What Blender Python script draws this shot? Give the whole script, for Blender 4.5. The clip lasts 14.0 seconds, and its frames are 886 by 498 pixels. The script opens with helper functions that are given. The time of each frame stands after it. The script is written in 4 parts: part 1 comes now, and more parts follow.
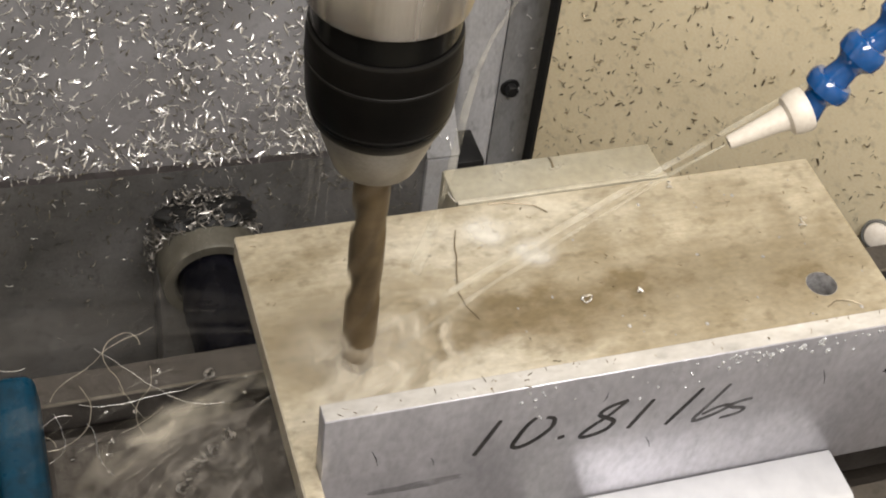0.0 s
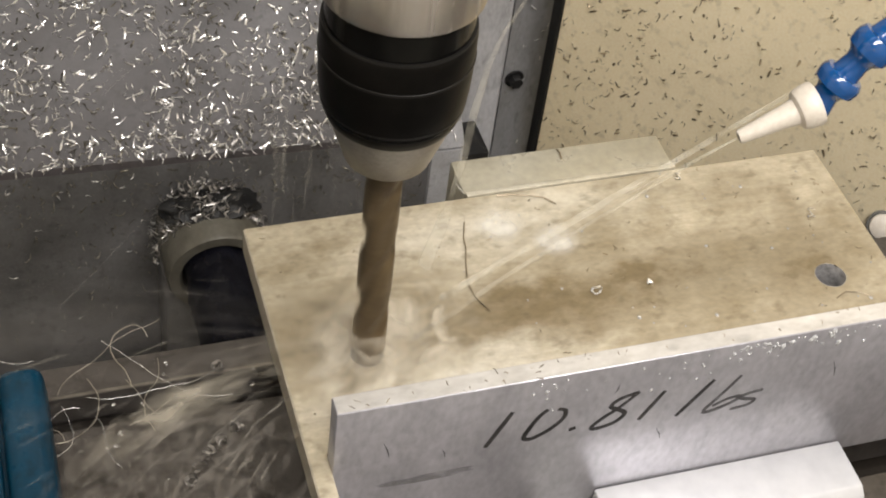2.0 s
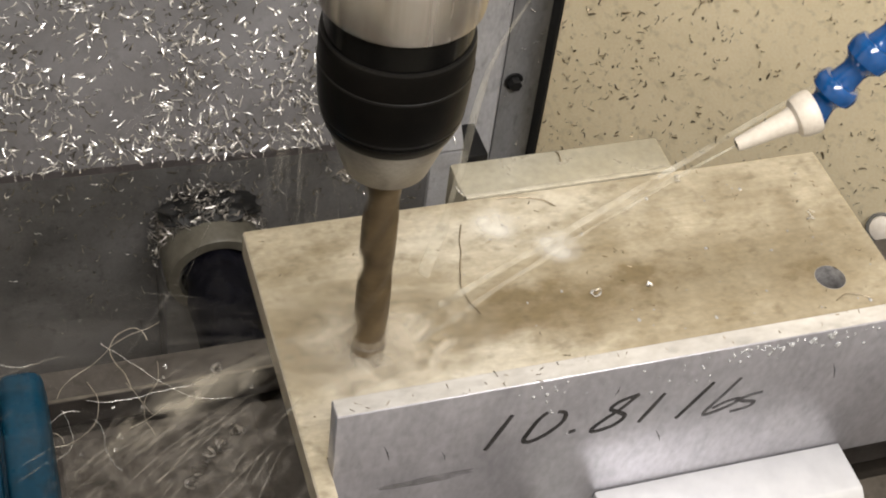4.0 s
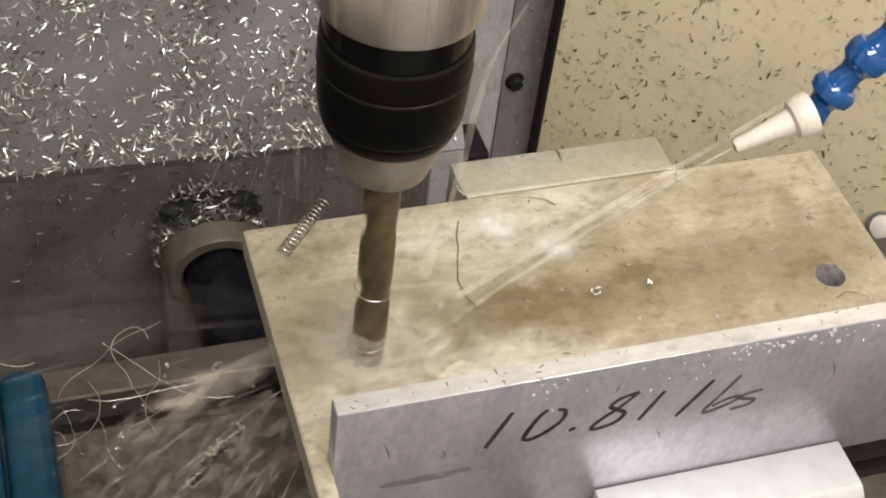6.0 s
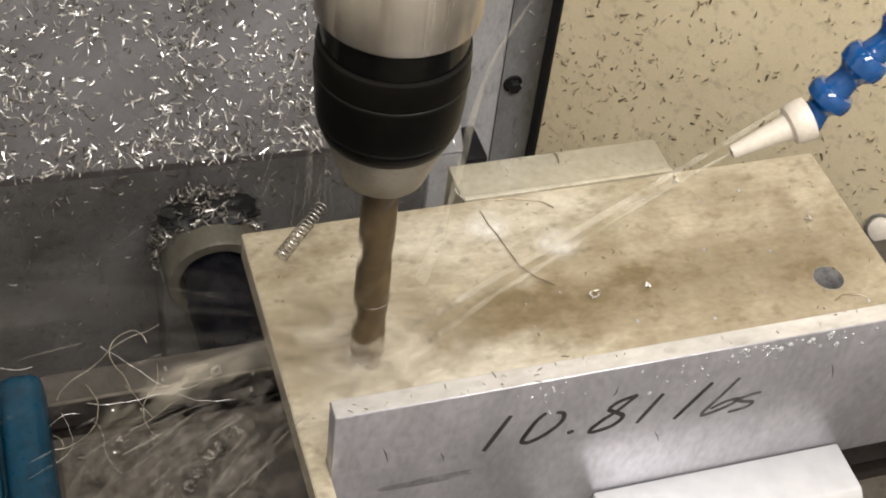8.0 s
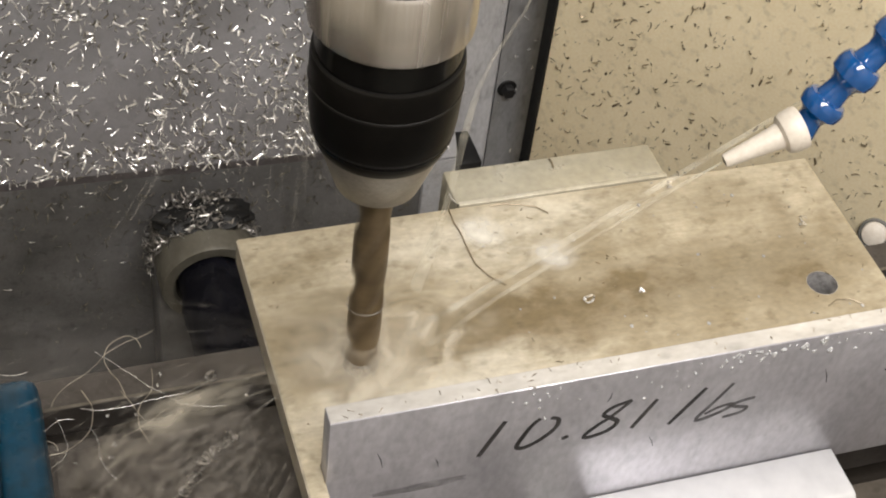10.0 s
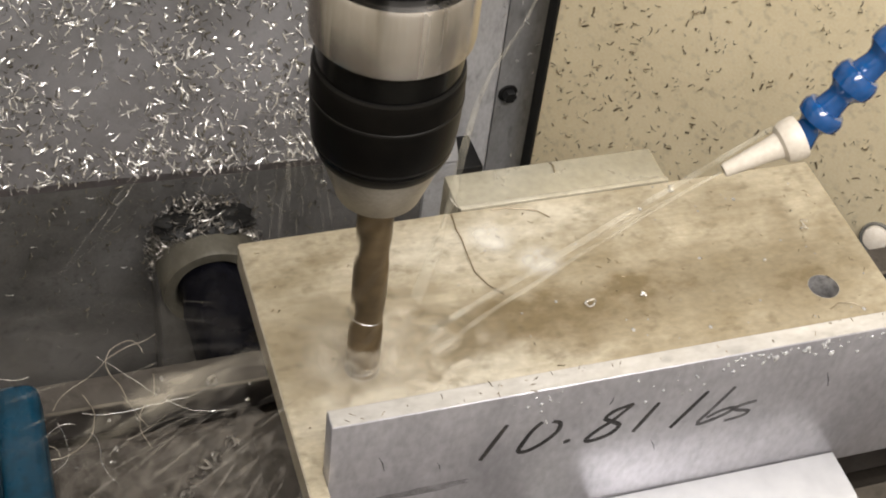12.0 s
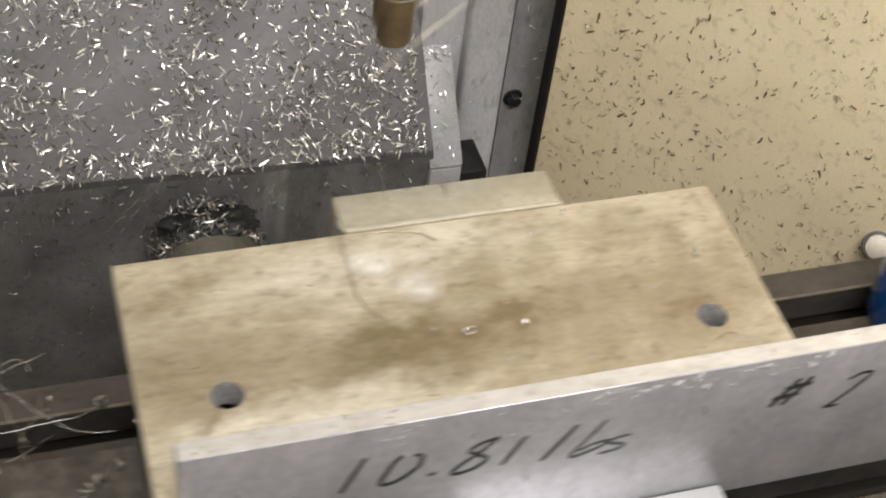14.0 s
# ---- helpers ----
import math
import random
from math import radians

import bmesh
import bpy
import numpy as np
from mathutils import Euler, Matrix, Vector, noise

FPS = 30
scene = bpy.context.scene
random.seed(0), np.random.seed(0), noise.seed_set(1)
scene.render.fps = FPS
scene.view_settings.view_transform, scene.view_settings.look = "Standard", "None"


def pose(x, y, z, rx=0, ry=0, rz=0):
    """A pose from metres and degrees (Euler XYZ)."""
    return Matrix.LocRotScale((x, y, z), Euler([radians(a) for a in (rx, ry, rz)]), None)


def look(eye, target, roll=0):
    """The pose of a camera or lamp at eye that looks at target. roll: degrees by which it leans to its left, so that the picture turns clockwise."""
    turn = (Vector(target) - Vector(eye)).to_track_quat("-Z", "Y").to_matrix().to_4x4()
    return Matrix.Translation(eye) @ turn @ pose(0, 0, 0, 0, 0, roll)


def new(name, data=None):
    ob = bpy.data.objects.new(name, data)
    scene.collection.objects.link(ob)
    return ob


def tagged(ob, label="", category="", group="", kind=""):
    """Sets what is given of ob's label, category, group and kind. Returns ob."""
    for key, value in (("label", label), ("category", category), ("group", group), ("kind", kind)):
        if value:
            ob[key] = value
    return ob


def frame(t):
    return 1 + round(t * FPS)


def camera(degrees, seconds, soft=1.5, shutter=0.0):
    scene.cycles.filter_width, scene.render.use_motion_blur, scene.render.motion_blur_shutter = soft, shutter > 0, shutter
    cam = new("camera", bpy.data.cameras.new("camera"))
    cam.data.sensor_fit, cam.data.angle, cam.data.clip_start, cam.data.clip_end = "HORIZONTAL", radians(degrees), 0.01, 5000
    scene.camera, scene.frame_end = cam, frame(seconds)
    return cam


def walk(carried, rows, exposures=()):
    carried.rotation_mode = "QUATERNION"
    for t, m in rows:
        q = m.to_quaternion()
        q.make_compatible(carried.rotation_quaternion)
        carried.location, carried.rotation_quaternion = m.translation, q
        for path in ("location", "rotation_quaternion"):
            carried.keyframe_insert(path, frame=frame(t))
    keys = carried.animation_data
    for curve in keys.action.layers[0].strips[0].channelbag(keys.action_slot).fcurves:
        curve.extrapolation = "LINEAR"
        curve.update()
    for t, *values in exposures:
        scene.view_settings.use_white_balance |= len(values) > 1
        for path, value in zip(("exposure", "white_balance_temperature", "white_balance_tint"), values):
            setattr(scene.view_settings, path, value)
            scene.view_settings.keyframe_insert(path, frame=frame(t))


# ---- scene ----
cam = camera(33.468, 14.0, soft=2.0, shutter=0.45)
CAMERA_ROWS = [
    (0.0, pose(-0.0768, -0.2939, 0.5269, 44.180, -5.553, -16.476)),
    (0.5, pose(-0.0782, -0.2941, 0.5278, 44.033, -5.629, -16.616)),
    (1.0, pose(-0.0802, -0.2936, 0.5275, 43.959, -5.620, -16.677)),
    (1.5, pose(-0.0828, -0.2914, 0.5260, 43.857, -5.669, -16.698)),
    (2.0, pose(-0.0822, -0.2917, 0.5260, 43.859, -5.665, -16.662)),
    (2.5, pose(-0.0823, -0.2916, 0.5267, 43.855, -5.681, -16.676)),
    (3.0, pose(-0.0824, -0.2911, 0.5265, 43.883, -5.691, -16.705)),
    (5.5, pose(-0.0820, -0.2930, 0.5257, 44.018, -5.521, -16.736)),
    (6.0, pose(-0.0817, -0.2933, 0.5261, 44.008, -5.494, -16.712)),
    (6.5, pose(-0.0819, -0.2932, 0.5254, 44.037, -5.478, -16.715)),
    (7.0, pose(-0.0823, -0.2928, 0.5259, 44.058, -5.474, -16.743)),
    (7.5, pose(-0.0825, -0.2928, 0.5259, 44.118, -5.494, -16.783)),
    (8.0, pose(-0.0814, -0.2933, 0.5259, 44.142, -5.474, -16.797)),
    (10.5, pose(-0.0814, -0.2930, 0.5273, 44.356, -5.589, -17.020)),
    (11.0, pose(-0.0816, -0.2936, 0.5268, 44.445, -5.544, -17.037)),
    (11.5, pose(-0.0814, -0.2935, 0.5272, 44.437, -5.515, -17.012)),
    (12.0, pose(-0.0819, -0.2936, 0.5269, 44.495, -5.518, -17.018)),
    (12.5, pose(-0.0825, -0.2924, 0.5270, 44.528, -5.563, -16.993)),
    (13.0, pose(-0.0818, -0.2912, 0.5301, 44.526, -5.585, -16.928)),
    (13.5, pose(-0.0818, -0.2906, 0.5309, 44.430, -5.729, -16.761)),
    (14.0, pose(-0.0777, -0.2926, 0.5315, 44.259, -5.693, -16.271)),
]
walk(cam, CAMERA_ROWS)

# ---- world and lamps ----
world = bpy.data.worlds.new("world")
scene.world = world
world.use_nodes = True
world.node_tree.nodes["Background"].inputs[0].default_value = (0.92, 0.95, 1.0, 1)
world.node_tree.nodes["Background"].inputs[1].default_value = 0.3
scene.view_settings.exposure = 0.0


def area_lamp(name, eye, target, sx, sy, power, color):
    data = bpy.data.lights.new(name, "AREA")
    data.shape, data.size, data.size_y, data.energy, data.color = "RECTANGLE", sx, sy, power, color
    ob = new(name, data)
    ob.matrix_world = look(eye, target)
    return ob


area_lamp("work_light", (0.1, -0.5, 0.95), (0.2, 0.2, 0.02), 0.7, 0.2, 10.9, (1.0, 0.96, 0.925))
area_lamp("work_light", (0.15, 0.0, 1.05), (0.2, 0.15, 0.0), 0.5, 0.2, 8.7, (1.0, 0.96, 0.925))


# ---- materials ----
def mat(name, base, rough=0.5, metal=0.0, dark=None, scale=60.0, amount=0.5, fine=900.0, bump=0.15, stretch=(1, 1, 1), island=0.0, coat=0.0, speck=0.0, band=0.0, spots=(), spec=0.5):
    """A surface with stains at one scale and grain at another; dark is the colour of the stains, and of the steel's
    painted reflection bands.
    """
    m = bpy.data.materials.new(name)
    m.use_nodes = True
    nt = m.node_tree
    N, L = nt.nodes, nt.links
    b = N["Principled BSDF"]
    b.inputs["Metallic"].default_value = metal
    b.inputs["Coat Weight"].default_value = coat
    b.inputs["Specular IOR Level"].default_value = spec
    tc, mp = N.new("ShaderNodeTexCoord"), N.new("ShaderNodeMapping")
    mp.inputs["Scale"].default_value = stretch
    L.new(tc.outputs["Object"], mp.inputs["Vector"])
    n1, n2 = N.new("ShaderNodeTexNoise"), N.new("ShaderNodeTexNoise")
    n1.inputs["Scale"].default_value, n1.inputs["Detail"].default_value, n1.inputs["Roughness"].default_value = scale, 6, 0.62
    n2.inputs["Scale"].default_value, n2.inputs["Detail"].default_value = fine, 3
    for n in (n1, n2):
        L.new(mp.outputs["Vector"], n.inputs["Vector"])
    ramp = N.new("ShaderNodeValToRGB")
    ramp.color_ramp.elements[0].position, ramp.color_ramp.elements[1].position = 0.35, 0.68
    L.new(n1.outputs["Fac"], ramp.inputs["Fac"])
    mix = N.new("ShaderNodeMixRGB")
    d = dark or tuple(c * 0.55 for c in base)
    mix.inputs[1].default_value, mix.inputs[2].default_value = (*base, 1), (*(base[i] + (d[i] - base[i]) * amount for i in range(3)), 1)
    L.new(ramp.outputs["Color"], mix.inputs["Fac"])
    out = mix
    if band:
        # long brushed streaks of dirt along x
        mb, nb, rb, xb = N.new("ShaderNodeMapping"), N.new("ShaderNodeTexNoise"), N.new("ShaderNodeValToRGB"), N.new("ShaderNodeMixRGB")
        mb.inputs["Scale"].default_value = (0.07, 1, 1)
        nb.inputs["Scale"].default_value, nb.inputs["Detail"].default_value, nb.inputs["Roughness"].default_value = 120, 6, 0.75
        L.new(tc.outputs["Object"], mb.inputs["Vector"])
        L.new(mb.outputs["Vector"], nb.inputs["Vector"])
        rb.color_ramp.elements[0].position, rb.color_ramp.elements[1].position = 0.45, 0.75
        rb.color_ramp.elements[1].color = (band, band, band, 1)
        L.new(nb.outputs["Fac"], rb.inputs["Fac"])
        L.new(rb.outputs["Color"], xb.inputs["Fac"])
        L.new(out.outputs["Color"], xb.inputs[1])
        xb.inputs[2].default_value = (*d, 1)
        out = xb
    for cx, cy, rx, ry, turn, colour, strength in spots:
        # a stain of its own: an oval, broken up by the stain noise
        ms, gs, ml, xo = N.new("ShaderNodeMapping"), N.new("ShaderNodeTexGradient"), N.new("ShaderNodeMath"), N.new("ShaderNodeMixRGB")
        ms.vector_type, gs.gradient_type = "TEXTURE", "SPHERICAL"
        ms.inputs["Location"].default_value, ms.inputs["Rotation"].default_value, ms.inputs["Scale"].default_value = (cx, cy, 0.0127), (0, 0, radians(turn)), (rx, ry, 1)
        nd, ad = N.new("ShaderNodeTexNoise"), N.new("ShaderNodeVectorMath")
        nd.inputs["Scale"].default_value, nd.inputs["Detail"].default_value = 55, 4
        ad.operation, ad.inputs[1].default_value = "MULTIPLY_ADD", (0.03, 0.03, 0)
        L.new(tc.outputs["Object"], nd.inputs["Vector"])
        L.new(nd.outputs["Color"], ad.inputs[0])
        L.new(tc.outputs["Object"], ad.inputs[2])
        L.new(ad.outputs["Vector"], ms.inputs["Vector"])
        L.new(ms.outputs["Vector"], gs.inputs["Vector"])
        ml.operation, ml.use_clamp = "MULTIPLY", True
        L.new(gs.outputs["Fac"], ml.inputs[0])
        br = N.new("ShaderNodeMapRange")
        br.inputs["From Min"].default_value, br.inputs["From Max"].default_value = 0.36, 0.64
        br.inputs["To Min"].default_value, br.inputs["To Max"].default_value = strength * 1.2, strength * 0.2
        L.new(n1.outputs["Fac"], br.inputs["Value"])
        L.new(br.outputs["Result"], ml.inputs[1])
        L.new(ml.outputs["Value"], xo.inputs["Fac"])
        L.new(out.outputs["Color"], xo.inputs[1])
        xo.inputs[2].default_value = (*colour, 1)
        out = xo
    if speck:
        # small spots of dirt
        ns, rs, xs = N.new("ShaderNodeTexNoise"), N.new("ShaderNodeValToRGB"), N.new("ShaderNodeMixRGB")
        ns.inputs["Scale"].default_value, ns.inputs["Detail"].default_value = 190, 4
        L.new(mp.outputs["Vector"], ns.inputs["Vector"])
        rs.color_ramp.elements[0].position, rs.color_ramp.elements[1].position = 0.56, 0.72
        rs.color_ramp.elements[1].color = (speck, speck, speck, 1)
        L.new(ns.outputs["Fac"], rs.inputs["Fac"])
        L.new(rs.outputs["Color"], xs.inputs["Fac"])
        L.new(out.outputs["Color"], xs.inputs[1])
        xs.inputs[2].default_value = (*(c * 0.6 for c in d), 1)
        out = xs
    grain = N.new("ShaderNodeMixRGB")
    grain.blend_type, grain.inputs["Fac"].default_value = "OVERLAY", 0.25
    L.new(out.outputs["Color"], grain.inputs[1])
    L.new(n2.outputs["Fac"], grain.inputs[2])
    out = grain
    if island:
        geo, hsv, mr = N.new("ShaderNodeNewGeometry"), N.new("ShaderNodeHueSaturation"), N.new("ShaderNodeMapRange")
        mr.inputs["To Min"].default_value, mr.inputs["To Max"].default_value = 1 - island, 1 + island
        L.new(geo.outputs["Random Per Island"], mr.inputs["Value"])
        L.new(mr.outputs["Result"], hsv.inputs["Value"])
        L.new(out.outputs["Color"], hsv.inputs["Color"])
        out = hsv
    L.new(out.outputs["Color"], b.inputs["Base Color"])
    rr = N.new("ShaderNodeMapRange")
    rr.inputs["To Min"].default_value, rr.inputs["To Max"].default_value = max(0.03, rough - 0.12), min(1, rough + 0.12)
    L.new(n1.outputs["Fac"], rr.inputs["Value"])
    L.new(rr.outputs["Result"], b.inputs["Roughness"])
    if bump:
        bp = N.new("ShaderNodeBump")
        bp.inputs["Strength"].default_value, bp.inputs["Distance"].default_value = bump, 0.0006
        L.new(n2.outputs["Fac"], bp.inputs["Height"])
        L.new(bp.outputs["Normal"], b.inputs["Normal"])
    return m


def clear(name, tint, rough=0.1, alpha=0.25, scale=90.0):
    """Thin water, foam or spray: mostly see-through, uneven."""
    m = bpy.data.materials.new(name)
    m.use_nodes = True
    nt = m.node_tree
    N, L = nt.nodes, nt.links
    b = N["Principled BSDF"]
    b.inputs["Base Color"].default_value = (*tint, 1)
    b.inputs["Roughness"].default_value = rough
    tc, n1, mr = N.new("ShaderNodeTexCoord"), N.new("ShaderNodeTexNoise"), N.new("ShaderNodeMapRange")
    n1.inputs["Scale"].default_value, n1.inputs["Detail"].default_value = scale, 4
    L.new(tc.outputs["Object"], n1.inputs["Vector"])
    mr.inputs["From Min"].default_value, mr.inputs["From Max"].default_value = 0.35, 0.7
    mr.inputs["To Min"].default_value, mr.inputs["To Max"].default_value = alpha * 0.2, min(1, alpha * 1.7)
    L.new(n1.outputs["Fac"], mr.inputs["Value"])
    out = mr.outputs["Result"]
    L.new(out, b.inputs["Alpha"])
    return m


def mist(name, tint, alpha, centre, radius, scale, stretch=(1, 1, 1), lo=0.42, hi=0.72, twist=0.8, rough=0.5, tint2=None):
    """Fine spray or dirty coolant in a thin layer: an oval that thins out to nothing at its rim, broken up by drawn-out noise. Lengths in metres."""
    m = bpy.data.materials.new(name)
    m.use_nodes = True
    nt = m.node_tree
    N, L = nt.nodes, nt.links
    b = N["Principled BSDF"]
    b.inputs["Base Color"].default_value = (*tint, 1)
    b.inputs["Roughness"].default_value = rough
    b.inputs["Specular IOR Level"].default_value = 0.2
    tc, mp, n1, mr = N.new("ShaderNodeTexCoord"), N.new("ShaderNodeMapping"), N.new("ShaderNodeTexNoise"), N.new("ShaderNodeMapRange")
    mp.inputs["Scale"].default_value = stretch
    L.new(tc.outputs["Object"], mp.inputs["Vector"])
    n1.inputs["Scale"].default_value, n1.inputs["Detail"].default_value, n1.inputs["Distortion"].default_value = scale, 5, twist
    L.new(mp.outputs["Vector"], n1.inputs["Vector"])
    mr.inputs["From Min"].default_value, mr.inputs["From Max"].default_value = lo, hi
    mr.inputs["To Min"].default_value, mr.inputs["To Max"].default_value = 0.0, alpha
    L.new(n1.outputs["Fac"], mr.inputs["Value"])
    if tint2:
        n2, mx, rp = N.new("ShaderNodeTexNoise"), N.new("ShaderNodeMixRGB"), N.new("ShaderNodeMapRange")
        n2.inputs["Scale"].default_value, n2.inputs["Detail"].default_value, n2.inputs["Distortion"].default_value = scale * 0.8, 3, twist
        L.new(tc.outputs["Object"], n2.inputs["Vector"])
        rp.inputs["From Min"].default_value, rp.inputs["From Max"].default_value = 0.44, 0.56
        L.new(n2.outputs["Fac"], rp.inputs["Value"])
        L.new(rp.outputs["Result"], mx.inputs["Fac"])
        mx.inputs[1].default_value, mx.inputs[2].default_value = (*tint, 1), (*tint2, 1)
        L.new(mx.outputs["Color"], b.inputs["Base Color"])
    mo, gr, sm, mu = N.new("ShaderNodeMapping"), N.new("ShaderNodeTexGradient"), N.new("ShaderNodeMapRange"), N.new("ShaderNodeMath")
    mo.vector_type, gr.gradient_type = "TEXTURE", "SPHERICAL"
    mo.inputs["Location"].default_value, mo.inputs["Scale"].default_value = (centre[0], centre[1], 0), (radius[0], radius[1], 1)
    L.new(tc.outputs["Object"], mo.inputs["Vector"])
    L.new(mo.outputs["Vector"], gr.inputs["Vector"])
    sm.interpolation_type = "SMOOTHSTEP"
    sm.inputs["From Max"].default_value = 0.75
    L.new(gr.outputs["Fac"], sm.inputs["Value"])
    mu.operation = "MULTIPLY"
    L.new(mr.outputs["Result"], mu.inputs[0])
    L.new(sm.outputs["Result"], mu.inputs[1])
    L.new(mu.outputs["Value"], b.inputs["Alpha"])
    return m


BROWN, PALE = (0.185, 0.142, 0.08), (0.78, 0.755, 0.68)
M_PLATE = mat("oily_aluminium", (0.54, 0.485, 0.375), 0.42, 0.2, (0.2, 0.155, 0.085), 36, 0.72, 420, 0.1, (0.75, 1.1, 1), speck=0.4, band=0.42,
              spots=((0.0230, 0.0120, 0.14, 0.027, 4, BROWN, 1.4), (-0.0050, 0.0050, 0.055, 0.020, 4, BROWN, 0.8), (0.1080, 0.0040, 0.03, 0.022, 20, BROWN, 1.7), (0.1140, 0.0380, 0.024, 0.012, 60, BROWN, 0.70), (-0.0980, 0.0120, 0.042, 0.034, 0, BROWN, 1.15), (-0.0880, -0.0110, 0.011, 0.004, 55, BROWN, 1.20), (-0.0070, 0.0530, 0.080, 0.022, 4, PALE, 0.60), (-0.0520, -0.0180, 0.070, 0.016, 4, PALE, 0.60), (0.0780, -0.0220, 0.080, 0.020, 4, BROWN, 0.60), (0.1030, 0.0530, 0.040, 0.014, 0, BROWN, 0.40)))
M_EDGE = mat("sawn_edge", (0.5, 0.45, 0.36), 0.5, 0.5, None, 80, 0.5, 700, 0.3)
M_BAR = mat("milled_aluminium", (0.5, 0.49, 0.53), 0.36, 0.5, (0.3, 0.295, 0.32), 22, 0.75, 300, 0.04, (1.3, 1, 0.7), speck=0.22, band=0.15)
M_JAW = mat("bright_aluminium", (0.66, 0.66, 0.68), 0.4, 0.4, (0.54, 0.54, 0.56), 22, 0.6, 120, 0.04)
M_JAWB = mat("satin_steel", (0.44, 0.415, 0.34), 0.28, 0.3, (0.33, 0.3, 0.225), 26, 0.8, 300, 0.05, speck=0.2)
M_LIP = mat("oily_lip_steel", (0.62, 0.585, 0.49), 0.35, 0.4, (0.36, 0.33, 0.25), 60, 0.7, 400, 0.1)
# the bar's metal made lighter: light on its top face, put into the colour
M_LITTOP = mat("lit_top_edge", (0.6, 0.585, 0.57), 0.4, 0.45, (0.42, 0.4, 0.37), 60, 0.7, 300, 0.08, (0.6, 1, 1), speck=0.3)
M_VISE = mat("vise_iron", (0.2, 0.2, 0.19), 0.5, 0.5, None, 40, 0.5, 500, 0.3)
M_CREAM = mat("cream_paint", (0.8, 0.695, 0.49), 0.42, 0.0, (0.64, 0.545, 0.36), 16, 0.5, 700, 0.1, speck=0.4)
M_SHELF = mat("grey_paint", (0.064, 0.057, 0.06), 0.4, 0.0, (0.026, 0.021, 0.019), 22, 0.85, 700, 0.15, speck=0.6)
M_WALL = mat("dark_grey_paint", (0.13, 0.127, 0.128), 0.45, 0.0, (0.038, 0.036, 0.034), 18, 0.75, 600, 0.2, speck=0.4, spec=0.4)
M_POST = mat("light_grey_paint", (0.3, 0.3, 0.315), 0.4, 0.0, (0.2, 0.195, 0.19), 40, 0.6, 700, 0.1, speck=0.4)
M_BLACK = mat("black_rubber", (0.01, 0.0098, 0.0098), 0.5, 0.0, None, 60, 0.5, 600, 0.2, spec=0.25)
M_GLOSSBLACK = mat("wet_black_cover", (0.003, 0.003, 0.0045), 0.2, 0.0, (0.008, 0.008, 0.012), 60, 0.7, 300, 0.5, spec=0.15)
M_TABLE = mat("oily_cast_iron", (0.085, 0.075, 0.068), 0.32, 0.2, (0.034, 0.028, 0.023), 34, 0.8, 500, 0.25, speck=0.5)
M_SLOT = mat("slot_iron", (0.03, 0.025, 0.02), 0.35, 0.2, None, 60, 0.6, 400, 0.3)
# noise drawn out along z paints upright light and dark reflection bands
M_STEEL = mat("ground_steel", (0.66, 0.625, 0.59), 0.24, 1.0, (0.4, 0.365, 0.33), 120, 0.6, 1200, 0.02, (1, 1, 0.02))
grooved = M_STEEL.node_tree
ring_way = grooved.nodes.new("ShaderNodeTangent")
ring_way.direction_type, ring_way.axis = "RADIAL", "Z"
grooved.links.new(ring_way.outputs["Tangent"], grooved.nodes["Principled BSDF"].inputs["Tangent"])
grooved.nodes["Principled BSDF"].inputs["Anisotropic"].default_value = 0.9
grooved.nodes["Principled BSDF"].inputs["Anisotropic Rotation"].default_value = 0.25
M_SLEEVE = mat("black_chuck_sleeve", (0.003, 0.0028, 0.0026), 0.34, 0.0, (0.007, 0.006, 0.005), 60, 0.6, 700, 0.05, spec=0.06)
# sleeve black made lighter, for highlight lines painted on the ridges
M_RIMGLINT = mat("sleeve_ridge_glint", (0.009, 0.0085, 0.008), 0.35, 0.0, (0.012, 0.011, 0.01), 60, 0.6, 700, 0.05, spec=0.15)
M_RING = mat("blackened_steel", (0.003, 0.003, 0.0028), 0.18, 0.0, None, 60, 0.5, 700, 0.03, spec=0.2)
M_NOSE = mat("grey_nose_steel", (0.31, 0.29, 0.26), 0.38, 0.7, None, 40, 0.4, 700, 0.05)
M_DRILL = mat("bronze_oxide_drill", (0.17, 0.125, 0.07), 0.38, 0.6, (0.06, 0.045, 0.03), 90, 0.75, 600, 0.1)
M_BLUE = mat("blue_plastic", (0.001, 0.062, 0.23), 0.12, 0.0, (0.001, 0.04, 0.15), 40, 0.5, 400, 0.03, coat=0.7)
M_TEAL = mat("teal_blue_plastic", (0.002, 0.043, 0.085), 0.3, 0.0, (0.004, 0.018, 0.03), 30, 0.7, 400, 0.2, speck=0.5, spec=0.3)
M_WHITE = mat("white_plastic", (0.64, 0.59, 0.52), 0.42, 0.0, (0.5, 0.44, 0.37), 60, 0.6, 500, 0.04)
M_RUBBER = mat("tan_flange", (0.12, 0.112, 0.09), 0.45, 0.1, (0.05, 0.044, 0.034), 60, 0.7, 400, 0.25)
M_CHIP = mat("aluminium_chip", (0.84, 0.83, 0.82), 0.26, 0.75, (0.45, 0.43, 0.41), 300, 0.6, 900, 0.1, island=0.4)
M_DCHIP = mat("dull_chip", (0.13, 0.115, 0.085), 0.4, 0.3, (0.04, 0.035, 0.025), 200, 0.8, 900, 0.1, island=0.7)
M_INK = mat("marker_ink", (0.012, 0.011, 0.011), 0.5, 0.0, (0.07, 0.065, 0.065), 160, 0.7, 500, 0.02, spec=0.15)
M_ENCL = mat("enclosure_paint", (0.6, 0.57, 0.5), 0.5, 0.0, None, 4, 0.3, 300, 0.05)
